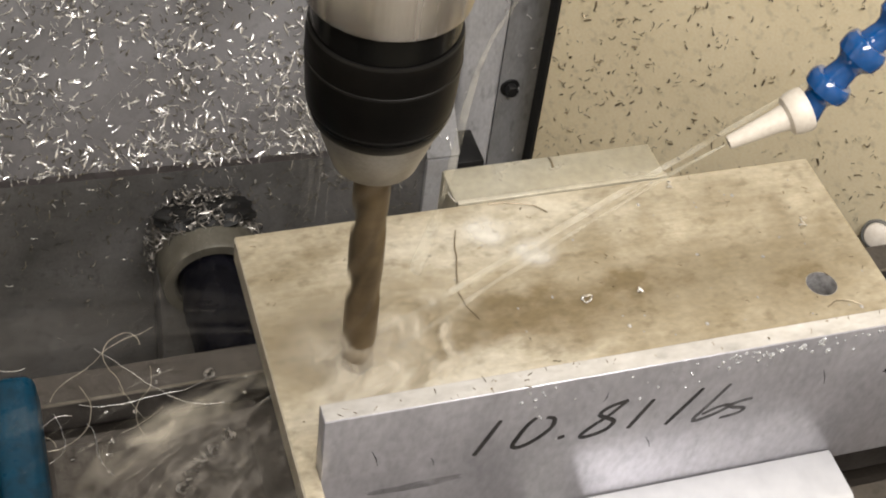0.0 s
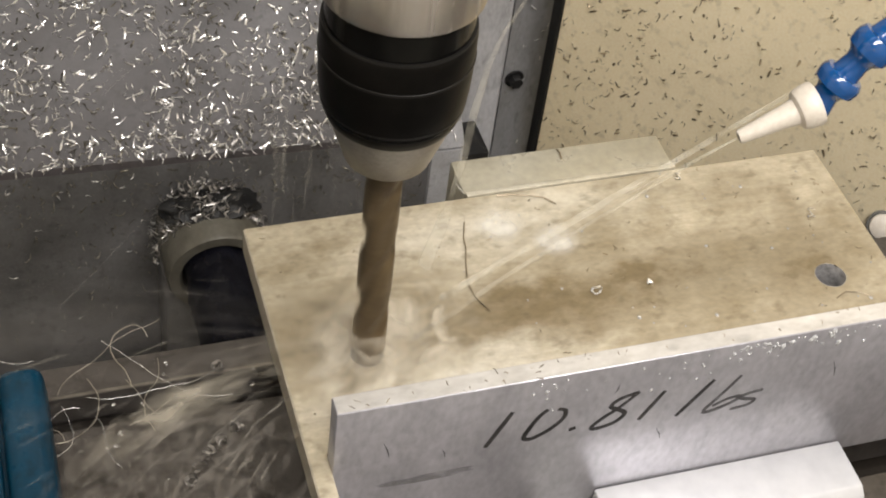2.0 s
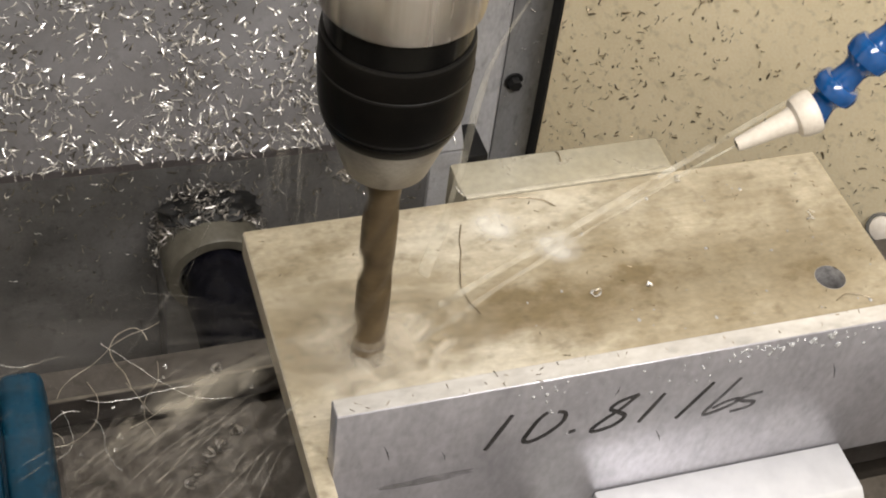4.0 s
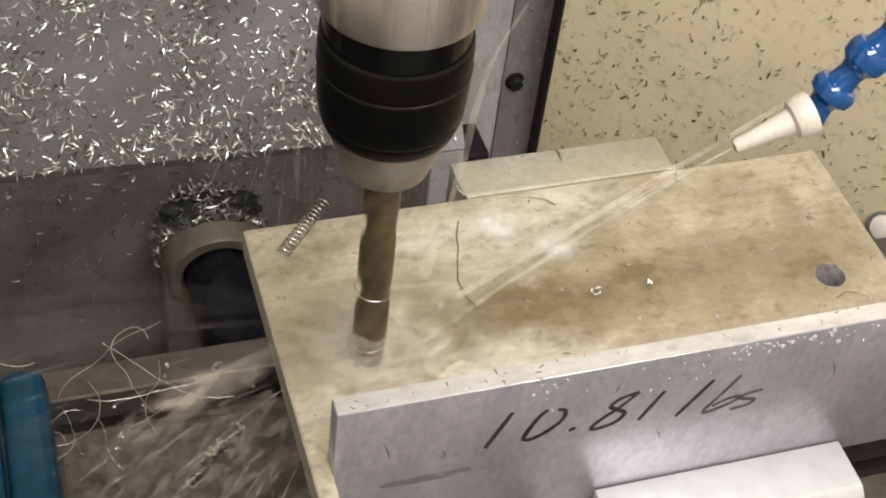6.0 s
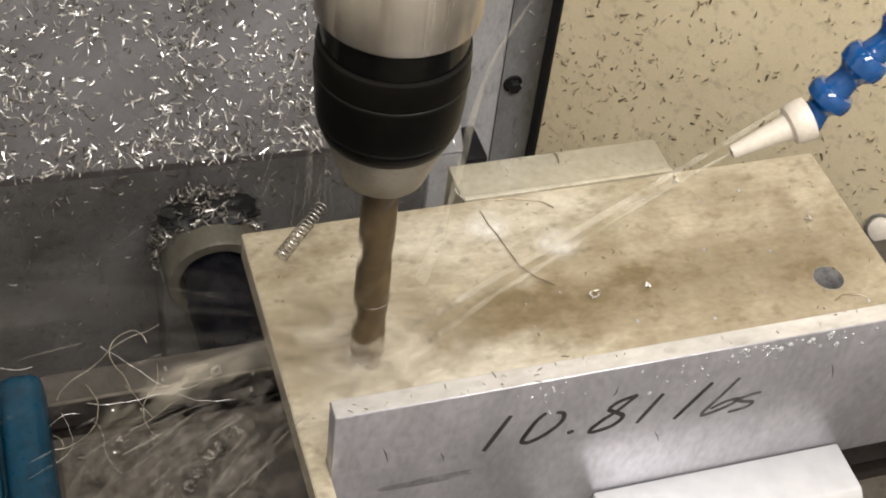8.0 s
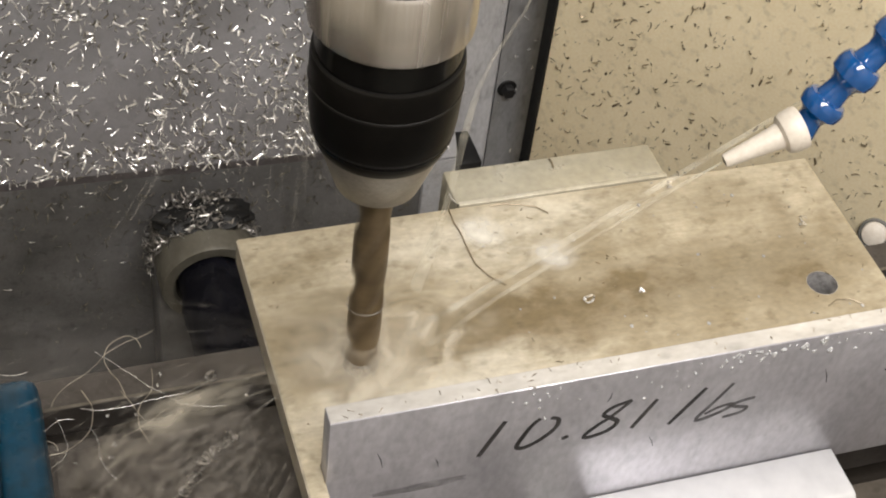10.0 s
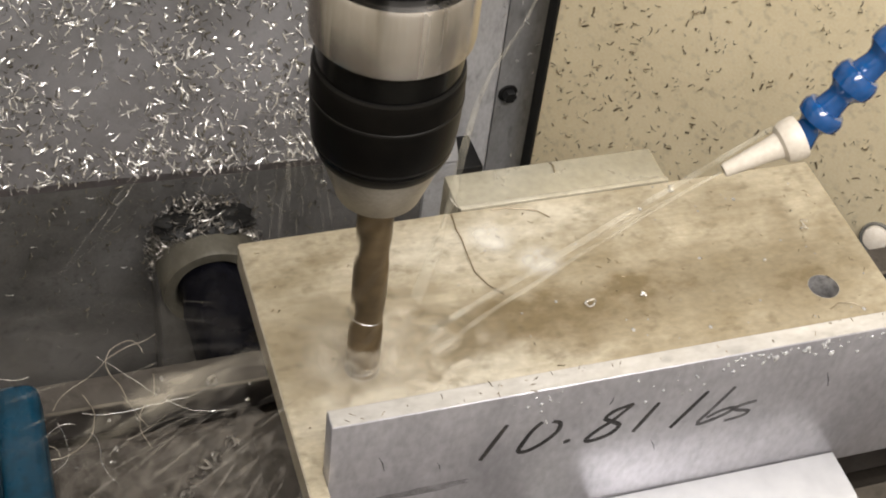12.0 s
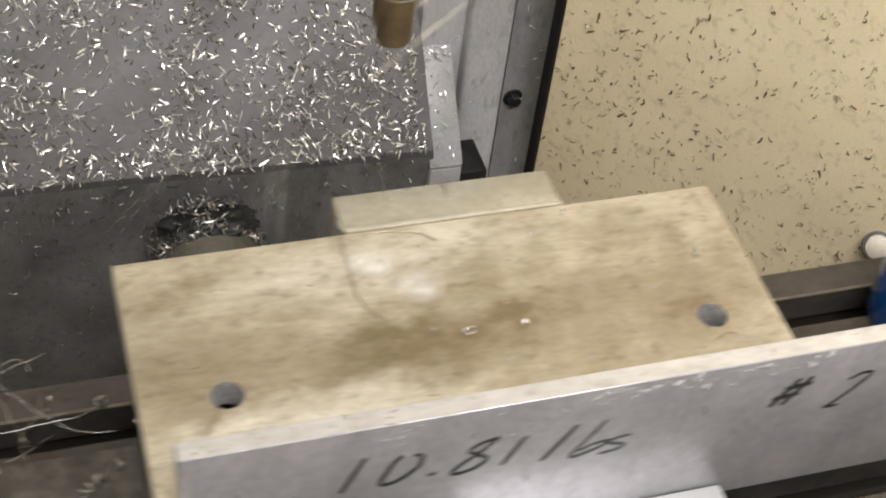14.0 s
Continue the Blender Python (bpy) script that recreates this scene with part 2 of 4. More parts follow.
M_JET = clear("coolant", (0.8, 0.76, 0.64), 0.15, 0.1, 120)
M_SPRAY = clear("coolant_spray", (0.74, 0.69, 0.6), 0.4, 0.07, 420)
M_DRIP = clear("coolant_drip", (0.7, 0.67, 0.6), 0.3, 0.05, 200)
M_FADEDINK = mat("faded_marker_ink", (0.035, 0.033, 0.035), 0.5, 0.0, (0.15, 0.147, 0.155), 220, 0.8, 500, 0.02, spec=0.2)
MILK, DIRTY = (0.66, 0.6, 0.49), (0.3, 0.24, 0.15)
M_WHIRL = mist("whirling_coolant", MILK, 0.62, (0, 0), (0.034, 0.034), 60, (1, 1, 1), 0.26, 0.7)
M_WHIRLTOP = mist("rising_coolant", (0.45, 0.4, 0.32), 0.6, (0, 0), (0.017, 0.017), 80, (1, 1, 1), 0.26, 0.7)
M_HAZE = mist("dirty_coolant_film", (0.25, 0.2, 0.125), 0.7, (0, 0), (0.05, 0.042), 44, (0.75, 1.1, 1), 0.38, 0.64, 1.8, 0.4, MILK)
M_FOAM = mist("coolant_foam", (0.88, 0.86, 0.81), 0.55, (0, 0), (0.0125, 0.011), 90, (1, 1, 1), 0.2, 0.6, 0.4, 0.3)
M_TONGUE = mist("coolant_tongue", MILK, 0.42, (0.064, 0), (0.05, 0.012), 46, (0.5, 1.6, 1), 0.4, 0.68, 1.5)
M_FAN = mist("coolant_fan", (0.33, 0.3, 0.265), 0.19, (0.085, 0), (0.085, 0.045), 85, (0.4, 1.3, 1), 0.5, 0.66, 2.2)
M_VEIL = mist("coolant_veil", (0.4, 0.375, 0.35), 0.08, (0.1, 0), (0.11, 0.05), 60, (0.2, 1.3, 1), 0.46, 0.75, 0.6)
M_RIPPLE = mat("wet_rippled_film", (0.1, 0.088, 0.078), 0.12, 0.0, (0.022, 0.018, 0.014), 80, 0.95, 130, 1.0, (1, 1, 1), speck=0.6)
M_COLUMN = mat("grey_column_paint", (0.5, 0.5, 0.525), 0.33, 0.0, (0.2, 0.19, 0.18), 14, 0.7, 600, 0.12, (1, 1, 0.4), speck=0.4)
# the column's paint again, darkened to carry the shade beside the cream panel
M_COLUMN_SHADE = mat("shaded_column_paint", (0.27, 0.27, 0.28), 0.38, 0.0, (0.08, 0.076, 0.072), 16, 0.75, 600, 0.12, (1, 1, 0.4), speck=0.5)
M_HEAP = mat("wet_chip_heap", (0.48, 0.46, 0.44), 0.3, 0.8, (0.1, 0.09, 0.08), 160, 0.9, 900, 0.1, island=0.75)
M_HOLE = mat("bored_metal", (0.46, 0.45, 0.45), 0.4, 0.5, (0.12, 0.115, 0.11), 300, 0.7, 900, 0.2)
M_STRING = mat("brown_string_chip", (0.33, 0.27, 0.19), 0.4, 0.5, (0.15, 0.12, 0.08), 200, 0.8, 900, 0.1)
M_PCHIP = mat("oily_small_chip", (0.25, 0.195, 0.12), 0.35, 0.4, (0.075, 0.055, 0.03), 200, 0.85, 900, 0.1, island=0.75)
M_STRINGPALE = mat("pale_wire_chip", (0.5, 0.46, 0.39), 0.35, 0.6, (0.3, 0.26, 0.2), 200, 0.7, 900, 0.1)
# worn slot edges; also the grime and painted shade where plate meets bar
M_WEAR_SHADE = mat("worn_edge_and_joint_shade", (0.2, 0.18, 0.15), 0.4, 0.4, (0.08, 0.07, 0.055), 90, 0.8, 500, 0.2)
M_SMUDGE = clear("pencil_smudge", (0.16, 0.155, 0.16), 0.5, 0.35)
M_DROP = mat("coolant_drop", (0.9, 0.9, 0.9), 0.1, 0.0, (0.9, 0.9, 0.88), 60, 0.5, 300, 0.0)
M_DROP.node_tree.nodes["Principled BSDF"].inputs["Transmission Weight"].default_value = 0.62
M_DROP.node_tree.nodes["Principled BSDF"].inputs["IOR"].default_value = 1.33

# ---- building in millimetres: x along the plate, y away, z up from the plate's top face ----
TABLE_Z = -103.0
BASES = {}


def world_of(p):
    return Vector((p[0], p[1], p[2] - TABLE_Z)) * 0.001


def thing(name, base, label, category, group="", kind=""):
    ob = new(name)
    ob.empty_display_size = 0.01
    ob.location = world_of(base)
    BASES[ob] = Vector(base)
    return tagged(ob, label, category, group, kind)


def to_mesh(bm, name, base, smooth=True):
    for v in bm.verts:
        v.co = (v.co - base) * 0.001
    bmesh.ops.recalc_face_normals(bm, faces=bm.faces)
    me = bpy.data.meshes.new(name)
    bm.to_mesh(me)
    bm.free()
    if smooth:
        for p in me.polygons:
            p.use_smooth = True
        me.set_sharp_from_angle(angle=radians(35))
    return me


def part(name, bm, material, parent, label="", smooth=True):
    base = BASES[parent]
    me = to_mesh(bm, name, base, smooth)
    me.materials.append(material)
    ob = new(name, me)
    ob.parent = parent
    BASES[ob] = base
    return tagged(ob, label)


def solo(name, bm, material, base, label, category, group="", kind="", smooth=True):
    me = to_mesh(bm, name, Vector(base), smooth)
    me.materials.append(material)
    ob = new(name, me)
    ob.location = world_of(base)
    BASES[ob] = Vector(base)
    return tagged(ob, label, category, group, kind)


def box(lo, hi, bevel=0.0, segs=2, bm=None):
    bm2 = bmesh.new()
    bmesh.ops.create_cube(bm2, size=1)
    for v in bm2.verts:
        v.co = Vector([lo[i] + (v.co[i] + 0.5) * (hi[i] - lo[i]) for i in range(3)])
    if bevel:
        bmesh.ops.bevel(bm2, geom=bm2.edges[:], offset=bevel, segments=segs, affect="EDGES", profile=0.5)
    return bm2 if bm is None else join(bm, bm2)


def join(a, b):
    me = bpy.data.meshes.new("tmp")
    b.to_mesh(me)
    b.free()
    a.from_mesh(me)
    bpy.data.meshes.remove(me)
    return a


def prism(profile, axis, lo, hi, bevel=0.0):
    """A closed outline extruded along an axis: 'x' outline is (y, z), 'z' outline is (x, y)."""
    bm = bmesh.new()
    def at(p, h):
        return (h, p[0], p[1]) if axis == "x" else (p[0], h, p[1]) if axis == "y" else (p[0], p[1], h)
    a = [bm.verts.new(at(p, lo)) for p in profile]
    b = [bm.verts.new(at(p, hi)) for p in profile]
    n = len(profile)
    for i in range(n):
        bm.faces.new((a[i], a[(i + 1) % n], b[(i + 1) % n], b[i]))
    bm.faces.new(a)
    bm.faces.new(b[::-1])
    if bevel:
        bmesh.ops.bevel(bm, geom=bm.edges[:], offset=bevel, segments=2, affect="EDGES", profile=0.5)
    return bm


def lathe(profile, m=None, n=48):
    """Turns (radius, height) rows about the z axis, then moves them by m."""
    bm = bmesh.new()
    rings = []
    for r, z in profile:
        if r < 1e-6:
            rings.append([bm.verts.new((0, 0, z))])
        else:
            rings.append([bm.verts.new((r * math.cos(2 * math.pi * i / n), r * math.sin(2 * math.pi * i / n), z)) for i in range(n)])
    for a, b in zip(rings, rings[1:]):
        for i in range(n):
            j = (i + 1) % n
            if len(a) == 1 and len(b) == 1:
                continue
            if len(a) == 1:
                bm.faces.new((a[0], b[j], b[i]))
            elif len(b) == 1:
                bm.faces.new((a[i], a[j], b[0]))
            else:
                bm.faces.new((a[i], a[j], b[j], b[i]))
    if m is not None:
        bm.transform(m)
    return bm


def aim(a, b):
    """A frame at a whose z axis points to b."""
    a, b = Vector(a), Vector(b)
    return Matrix.Translation(a) @ (b - a).to_track_quat("Z", "Y").to_matrix().to_4x4()


def tube(points, radii, n=10, bm=None, flat=1.0):
    bm = bm or bmesh.new()
    pts = [Vector(p) for p in points]
    rings = []
    up = Vector((0.13, 0.21, 0.97))
    for i, p in enumerate(pts):
        d = (pts[min(i + 1, len(pts) - 1)] - pts[max(i - 1, 0)]).normalized()
        s = d.cross(up)
        s = s.normalized() if s.length > 1e-4 else d.orthogonal().normalized()
        u = s.cross(d)
        r = radii[i] if hasattr(radii, "__len__") else radii
        rings.append([bm.verts.new(p + (s * math.cos(2 * math.pi * k / n) + u * flat * math.sin(2 * math.pi * k / n)) * r) for k in range(n)])
    for a, b in zip(rings, rings[1:]):
        for k in range(n):
            bm.faces.new((a[k], a[(k + 1) % n], b[(k + 1) % n], b[k]))
    bm.faces.new(rings[0][::-1])
    bm.faces.new(rings[-1])
    return bm


def chip_cloud(places, seed, long=(3, 7), wide=(0.5, 1.1), curl=1.2):
    """Many small curled metal chips in one mesh; places are (point, normal)."""
    rng = random.Random(seed)
    vs, fs = [], []
    for p, nrm in places:
        p, nrm = Vector(p), Vector(nrm).normalized()
        t = nrm.orthogonal().normalized()
        t = Matrix.Rotation(rng.uniform(0, 6.283), 3, nrm) @ t
        t = (t + nrm * rng.uniform(-0.1, 0.45)).normalized()
        s = Matrix.Rotation(rng.uniform(-0.8, 0.8), 3, t) @ nrm.cross(t).normalized()
        up = t.cross(s)
        ln, w, c = rng.uniform(*long), rng.uniform(*wide), rng.uniform(-curl, curl)
        th = 0.22
        start = len(vs)
        k = 4
        for i in range(k + 1):
            u = i / k - 0.5
            q = p + nrm * 0.8 + t * ln * u + up * c * ln * 0.35 * (u * u * 4 - 0.5) + s * math.sin(u * 5) * 0.25 * w * c
            ww = w * (1 - 0.6 * abs(u) * 2 * rng.random())
            tw = Matrix.Rotation(u * c * 1.6, 3, t)
            for a, b in ((-0.5, 0), (0, th), (0.5, 0)):
                vs.append(q + tw @ (s * a * ww + up * b))
        for i in range(k):
            o = start + 3 * i
            for a, b in ((0, 1), (1, 2), (2, 0)):
                fs.append((o + a, o + b, o + 3 + b, o + 3 + a))
        fs.append((start, start + 1, start + 2))
        o = start + 3 * k
        fs.append((o + 2, o + 1, o))
    bm = bmesh.new()
    me = bpy.data.meshes.new("tmp")
    me.from_pydata([tuple(v) for v in vs], [], fs)
    bm.from_mesh(me)
    bpy.data.meshes.remove(me)
    return bm


# ---- the machine's inside ----
SHELF_DIR = Vector((0, math.cos(radians(50)), math.sin(radians(50))))


def edge_y(x):
    return 300 - 0.04 * x


def sloped_shelf():
    bm = bmesh.new()
    x0, x1 = -420, 146
    rows = []
    for x in (x0, x1):
        e = Vector((x, edge_y(x), -131))
        top = e + SHELF_DIR * 420
        lip = e + Vector((0, -1.5, -3.5))
        rows.append([lip, e, top, top + Vector((0, 6, -6)), e + Vector((0, 6, -6))])
    a = [bm.verts.new(p) for p in rows[0]]
    b = [bm.verts.new(p) for p in rows[1]]
    n = len(a)
    for i in range(n):
        bm.faces.new((a[i], a[(i + 1) % n], b[(i + 1) % n], b[i]))
    bm.faces.new(a)
    bm.faces.new(b[::-1])
    return solo("wall_shelf", bm, M_SHELF, (0, 300, -131), "sloping grey painted sheet littered with metal chips", "machine cover", kind="structure", smooth=False)


def apron():
    bm = bmesh.new()
    rows = []
    for x in (-420, 146):
        y = edge_y(x) - 1.5
        rows.append([Vector((x, y, -134.6)), Vector((x, y + 8, -134.6)), Vector((x, y + 8, -420)), Vector((x, y, -420))])
    a = [bm.verts.new(p) for p in rows[0]]
    b = [bm.verts.new(p) for p in rows[1]]
    for i in range(4):
        bm.faces.new((a[i], a[(i + 1) % 4], b[(i + 1) % 4], b[i]))
    bm.faces.new(a)
    bm.faces.new(b[::-1])
    return solo("wall_apron", bm, M_WALL, (0, 300, -420), "dark grey painted upright sheet behind the table", "machine cover", kind="structure", smooth=False)


sloped_shelf()
apron()
solo("wall_column", box((172, 330, -420), (199, 560, 420), 4, 3), M_COLUMN, (200, 338, -420), "grey painted column of the machine", "machine column", kind="structure")
# a darker strip that paints the column's falling shade towards the panel
solo("wall_column_shade", box((199, 331.5, -420), (240, 560, 420)), M_COLUMN_SHADE, (226, 342, -420), "column's side by the cream panel, its shade painted in as darker grey", "machine column", kind="structure")
solo("wall_recess", box((146, 338, -420), (172, 560, 420)), M_COLUMN, (160, 338, -420), "grey painted sheet beside the column", "machine column", kind="structure")


def bolt():
    t = thing("column_bolt", (206, 325, -131), "dark oily bolt head on the grey column", "bolt")
    m = Matrix.Translation((206, 331.3, -131)) @ Matrix.Rotation(radians(90), 4, "X") @ Matrix.Scale(0.8, 4)
    part("head", lathe([(0, 7), (4.6, 7), (5.4, 6), (5.4, 1), (0, 1)], m, 6), M_BLACK, t)
    part("washer", lathe([(0, 1.2), (7.2, 1.2), (7.6, 0.6), (7.6, 0), (0, 0)], m, 32), M_BLACK, t)


bolt()


def strap():
    t = thing("cover_strap", (155, 288, -420), "light grey folded sheet metal strap over the sloping cover", "strap")
    e = Vector((0, 289, -141))
    a = [(e.y, e.z), (e.y + SHELF_DIR.y * 70, e.z + SHELF_DIR.z * 70)]
    off = Vector((0, math.sin(radians(50)), -math.cos(radians(50))))
    prof = [a[0], a[1], (a[1][0] + off.y * 9, a[1][1] + off.z * 9), (a[0][0] + 9, a[0][1] - 2)]
    part("sloped_leg", prism(prof, "x", 143.5, 163.5, 1.2), M_POST, t)
    part("upright_leg", box((144, 289.5, -420), (163, 297, -142.5), 1.0), M_POST, t, "upright leg of the strap")
    part("rubber_pad", box((166, 300, -205), (184, 329, -158), 1.5), M_BLACK, t, "black rubber block")
    return t


strap()


def cream_panel():
    bm = box((0, 0, -420), (330, 4, 420), 0.8)
    bm.transform(Matrix.Translation((218, 309, 0)) @ Matrix.Rotation(radians(-45), 4, "Z"))
    solo("wall_cream", bm, M_CREAM, (330, 200, -420), "cream painted sheet metal side panel speckled with chips", "wall panel", kind="structure")
    bm = box((-6, -1.5, -420), (-0.4, 9, 420), 1.0)
    bm.transform(Matrix.Translation((218, 309, 0)) @ Matrix.Rotation(radians(-45), 4, "Z"))
    solo("trim_seal", bm, M_BLACK, (214, 312, -420), "black rubber seal at the panel's edge", "seal", kind="structure")


cream_panel()


def enclosure():
    """Plain walls that close the machine round the camera."""
    for name, lo, hi in (("wall_west", (-560, -720, -420), (-540, 600, 1080)), ("wall_east", (820, -720, -420), (840, 600, 1080)),
                         ("wall_south", (-540, -720, -420), (820, -700, 1080)), ("wall_north", (-540, 580, -420), (820, 600, 1080)),
                         ("floor", (-540, -700, -440), (820, 580, -421)), ("ceiling", (-540, -700, 1060), (820, 580, 1080))):
        solo(name, box(lo, hi), M_ENCL, (lo[0], lo[1], lo[2]), "plain painted sheet of the machine's enclosure", name.split("_")[0], kind="structure", smooth=False)


enclosure()
solo("wall_spindle_housing", prism([(-40, -35), (105, -35), (105, 120), (-40, 120)], "z", 470, 1060, 6), M_COLUMN, (32, 41, 470), "plain grey housing in which the spindle slides", "machine column", kind="structure")


def screw_cover():
    t = thing("screw_cover", (14, 240, -420), "round black tube with a tan flange, chips heaped on top", "tube")
    y = Matrix.Rotation(radians(90), 4, "X")
    m = Matrix.Translation((15, 270, -181)) @ y
    sock = lathe([(0, 0)] + [(19.2 + 0.5 * math.sin(i * 1.1), 2 + 4 * i) for i in range(31)] + [(0, 124)], Matrix.Translation((15, 286, -181)) @ y)
    for v in sock.verts:
        w = noise.noise(v.co * 0.075) * 2.2 + noise.noise(v.co * 0.2) * 0.9
        v.co += Vector((v.co.x - 15, 0, v.co.z + 181)).normalized() * w if v.co.x != 15 else Vector()
    part("tube", sock, M_GLOSSBLACK, t, "wet shiny crumpled black sleeve")
    part("flange", lathe([(20.3, -28), (27, -28), (28.5, -26), (28.5, 12), (27.5, 14), (22, 14), (20.3, 12), (20.3, -28)], m, 56), M_RUBBER, t, "tan ring flange")
    part("bracket", box((-14, 268, -420), (44, 297, -192), 2), M_WALL, t)
    rng = random.Random(5)
    places = []
    for i in range(420):
        a = rng.gauss(-0.06, 0.66)
        r = 28 + abs(rng.gauss(0, 3)) * max(0.2, math.cos(a * 1.2))
        p = Vector((15 + math.sin(a) * (r + 3), 270 + rng.uniform(2, 28), -181 + math.cos(a) * r))
        places.append((p, (math.sin(a), -0.35, math.cos(a))))
    heap = chip_cloud(places, 6, (3, 9), (0.6, 1.7), 2.2)
    # black core added inside the heap; paints the shade in gaps between chips
    mound = bmesh.new()
    bmesh.ops.create_icosphere(mound, subdivisions=4, radius=1)
    for v in mound.verts:
        v.co *= 1 + 0.3 * noise.noise(v.co * 2.6)
        v.co = Vector((15 + v.co.x * 26, 283 + v.co.y * 13, -156 + v.co.z * 7.5))
    part("heap_shade", mound, M_BLACK, t, "black core added under the chips for the shaded gaps between them")
    solo("chip_heap", heap, M_HEAP, (14, 270, -152), "heap of bright aluminium chips on a round flange", "metal chips", kind="stuff")
    return t


screw_cover()


# ---- the table and what it carries ----
TABLE_THINGS = []


def machine_table():
    t = thing("machine_table", (100, 0, -160), "oily dark cast iron table with T-slots", "machine table")
    prof = [(143, -103), (143, -158), (-260, -158), (-260, -103)]
    for c in (-184, -84, 16, 116):
        prof += [(c - 9, -103), (c - 9, -119), (c - 16, -119), (c - 16, -131), (c + 16, -131), (c + 16, -119), (c + 9, -119), (c + 9, -103)]
    part("top", prism(prof, "x", -420, 560), M_TABLE, t)
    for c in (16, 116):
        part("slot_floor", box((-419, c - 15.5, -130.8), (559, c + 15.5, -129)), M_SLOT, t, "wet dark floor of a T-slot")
        part("slot_edge", box((-419, c + 9.2, -102.9), (559, c + 10.8, -102.5), 0.1), M_WEAR_SHADE, t, "bright worn slot edge")
    TABLE_THINGS.append(t)


machine_table()


def vise():
    t = thing("machine_vise", (140, 50, -103), "steel machine vise clamping the plate on the table", "vise")
    part("bed", box((92, -70, -103), (192, 165, -62), 2), M_VISE, t)
    part("fixed_jaw", box((93, 116.5, -62), (189, 137, -0.5), 1.2), M_JAWB, t, "satin fixed jaw")
    part("jaw_lip", box((93.5, 114.0, -1.2), (188.5, 116.3, 0.9), 0.3), M_LIP, t, "bright lip of the fixed jaw")
    prof = [(-8.3, -43), (-30, -43.6), (-34, -47), (-36, -62), (-8.3, -62)]
    part("moving_jaw", prism(prof, "x", 112, 219, 0.8), M_JAW, t, "bright moving jaw with a chamfered edge")
    part("jaw_body", box((118, -68, -62), (212, -9, -61.0 + 9), 2), M_VISE, t)
    part("parallel", box((60, 108, -62), (230, 114, -12.8), 0.5), M_STEEL, t)
    part("parallel", box((60, 4, -62), (230, 10, -12.8), 0.5), M_STEEL, t)
    TABLE_THINGS.append(t)


vise()
HOLES = ((31.73, 41.4), (227.4, 42.3))


def work_plate():
    t = thing("drilled_plate", (127, 57, -12.7), "oil-stained aluminium plate with drilled holes, clamped in the vise", "metal plate")
    L, D, r, n = 255.5, 113.6, 6.35, 28
    bm = bmesh.new()
    z0, z1 = -12.7, 0.0
    # the top and bottom as strips round each hole
    def sheet(z):
        xs = [0, HOLES[0][0] - 12, HOLES[0][0] + 12, HOLES[1][0] - 12, HOLES[1][0] + 12, L]
        ys = [0.2, 29.8, 53.8, D]
        grid = {}
        for i, x in enumerate(xs):
            for j, y in enumerate(ys):
                grid[i, j] = bm.verts.new((x, y, z))
        rings = []
        for i in range(5):
            for j in range(3):
                q = [grid[i, j], grid[i + 1, j], grid[i + 1, j + 1], grid[i, j + 1]]
                if j == 1 and i in (1, 3):
                    h = HOLES[0] if i == 1 else HOLES[1]
                    ring = [bm.verts.new((h[0] + r * math.cos(2 * math.pi * k / n), h[1] + r * math.sin(2 * math.pi * k / n), z)) for k in range(n)]
                    rings.append(ring)
                    corner = {0: q[2], 1: q[3], 2: q[0], 3: q[1]}
                    for s in range(4):
                        for k in range(7):
                            a, b = ring[s * 7 + k], ring[(s * 7 + k + 1) % n]
                            bm.faces.new((a, b, corner[s]))
                        bm.faces.new((ring[(s * 7 + 7) % n], corner[(s + 1) % 4], corner[s]))
                else:
                    bm.faces.new(q)
        edge = [grid[i, 0] for i in range(6)] + [grid[5, j] for j in (1, 2, 3)] + [grid[i, 3] for i in (4, 3, 2, 1, 0)] + [grid[0, j] for j in (2, 1)]
        return rings, edge
    ra, ea = sheet(z1)
    rb, eb = sheet(z0)
    for a, b in list(zip(ra, rb)) + [(ea, eb)]:
        for k in range(len(a)):
            bm.faces.new((a[k], a[(k + 1) % len(a)], b[(k + 1) % len(b)], b[k]))
    body = part("body", bm, M_PLATE, t, smooth=False)
    part("lug", box((0, -24, -12.7), (6.3, 0.2, 0)), M_PLATE, t, smooth=False)
    for h in HOLES:
        m = Matrix.Translation((h[0], h[1], 0))
        part("hole_wall", lathe([(6.2, -12.6), (6.2, -0.5), (6.55, 0.05), (6.32, 0.06), (6.32, -12.6)], m, 40), M_HOLE, body, "bright bored hole wall")
    # grime plus the shadow of the joint, painted as one dark strip
    part("grime_shade_line", box((7, 0.4, 0.0), (255, 1.3, 0.14)), M_WEAR_SHADE, body, "dark line along the bar, grime with the joint's shade painted in")
    part("sawn_edge", box((-0.6, -24, -12.5), (-0.02, 113.3, -0.4)), M_EDGE, body, "duller sawn edge")
    TABLE_THINGS.append(t)


work_plate()


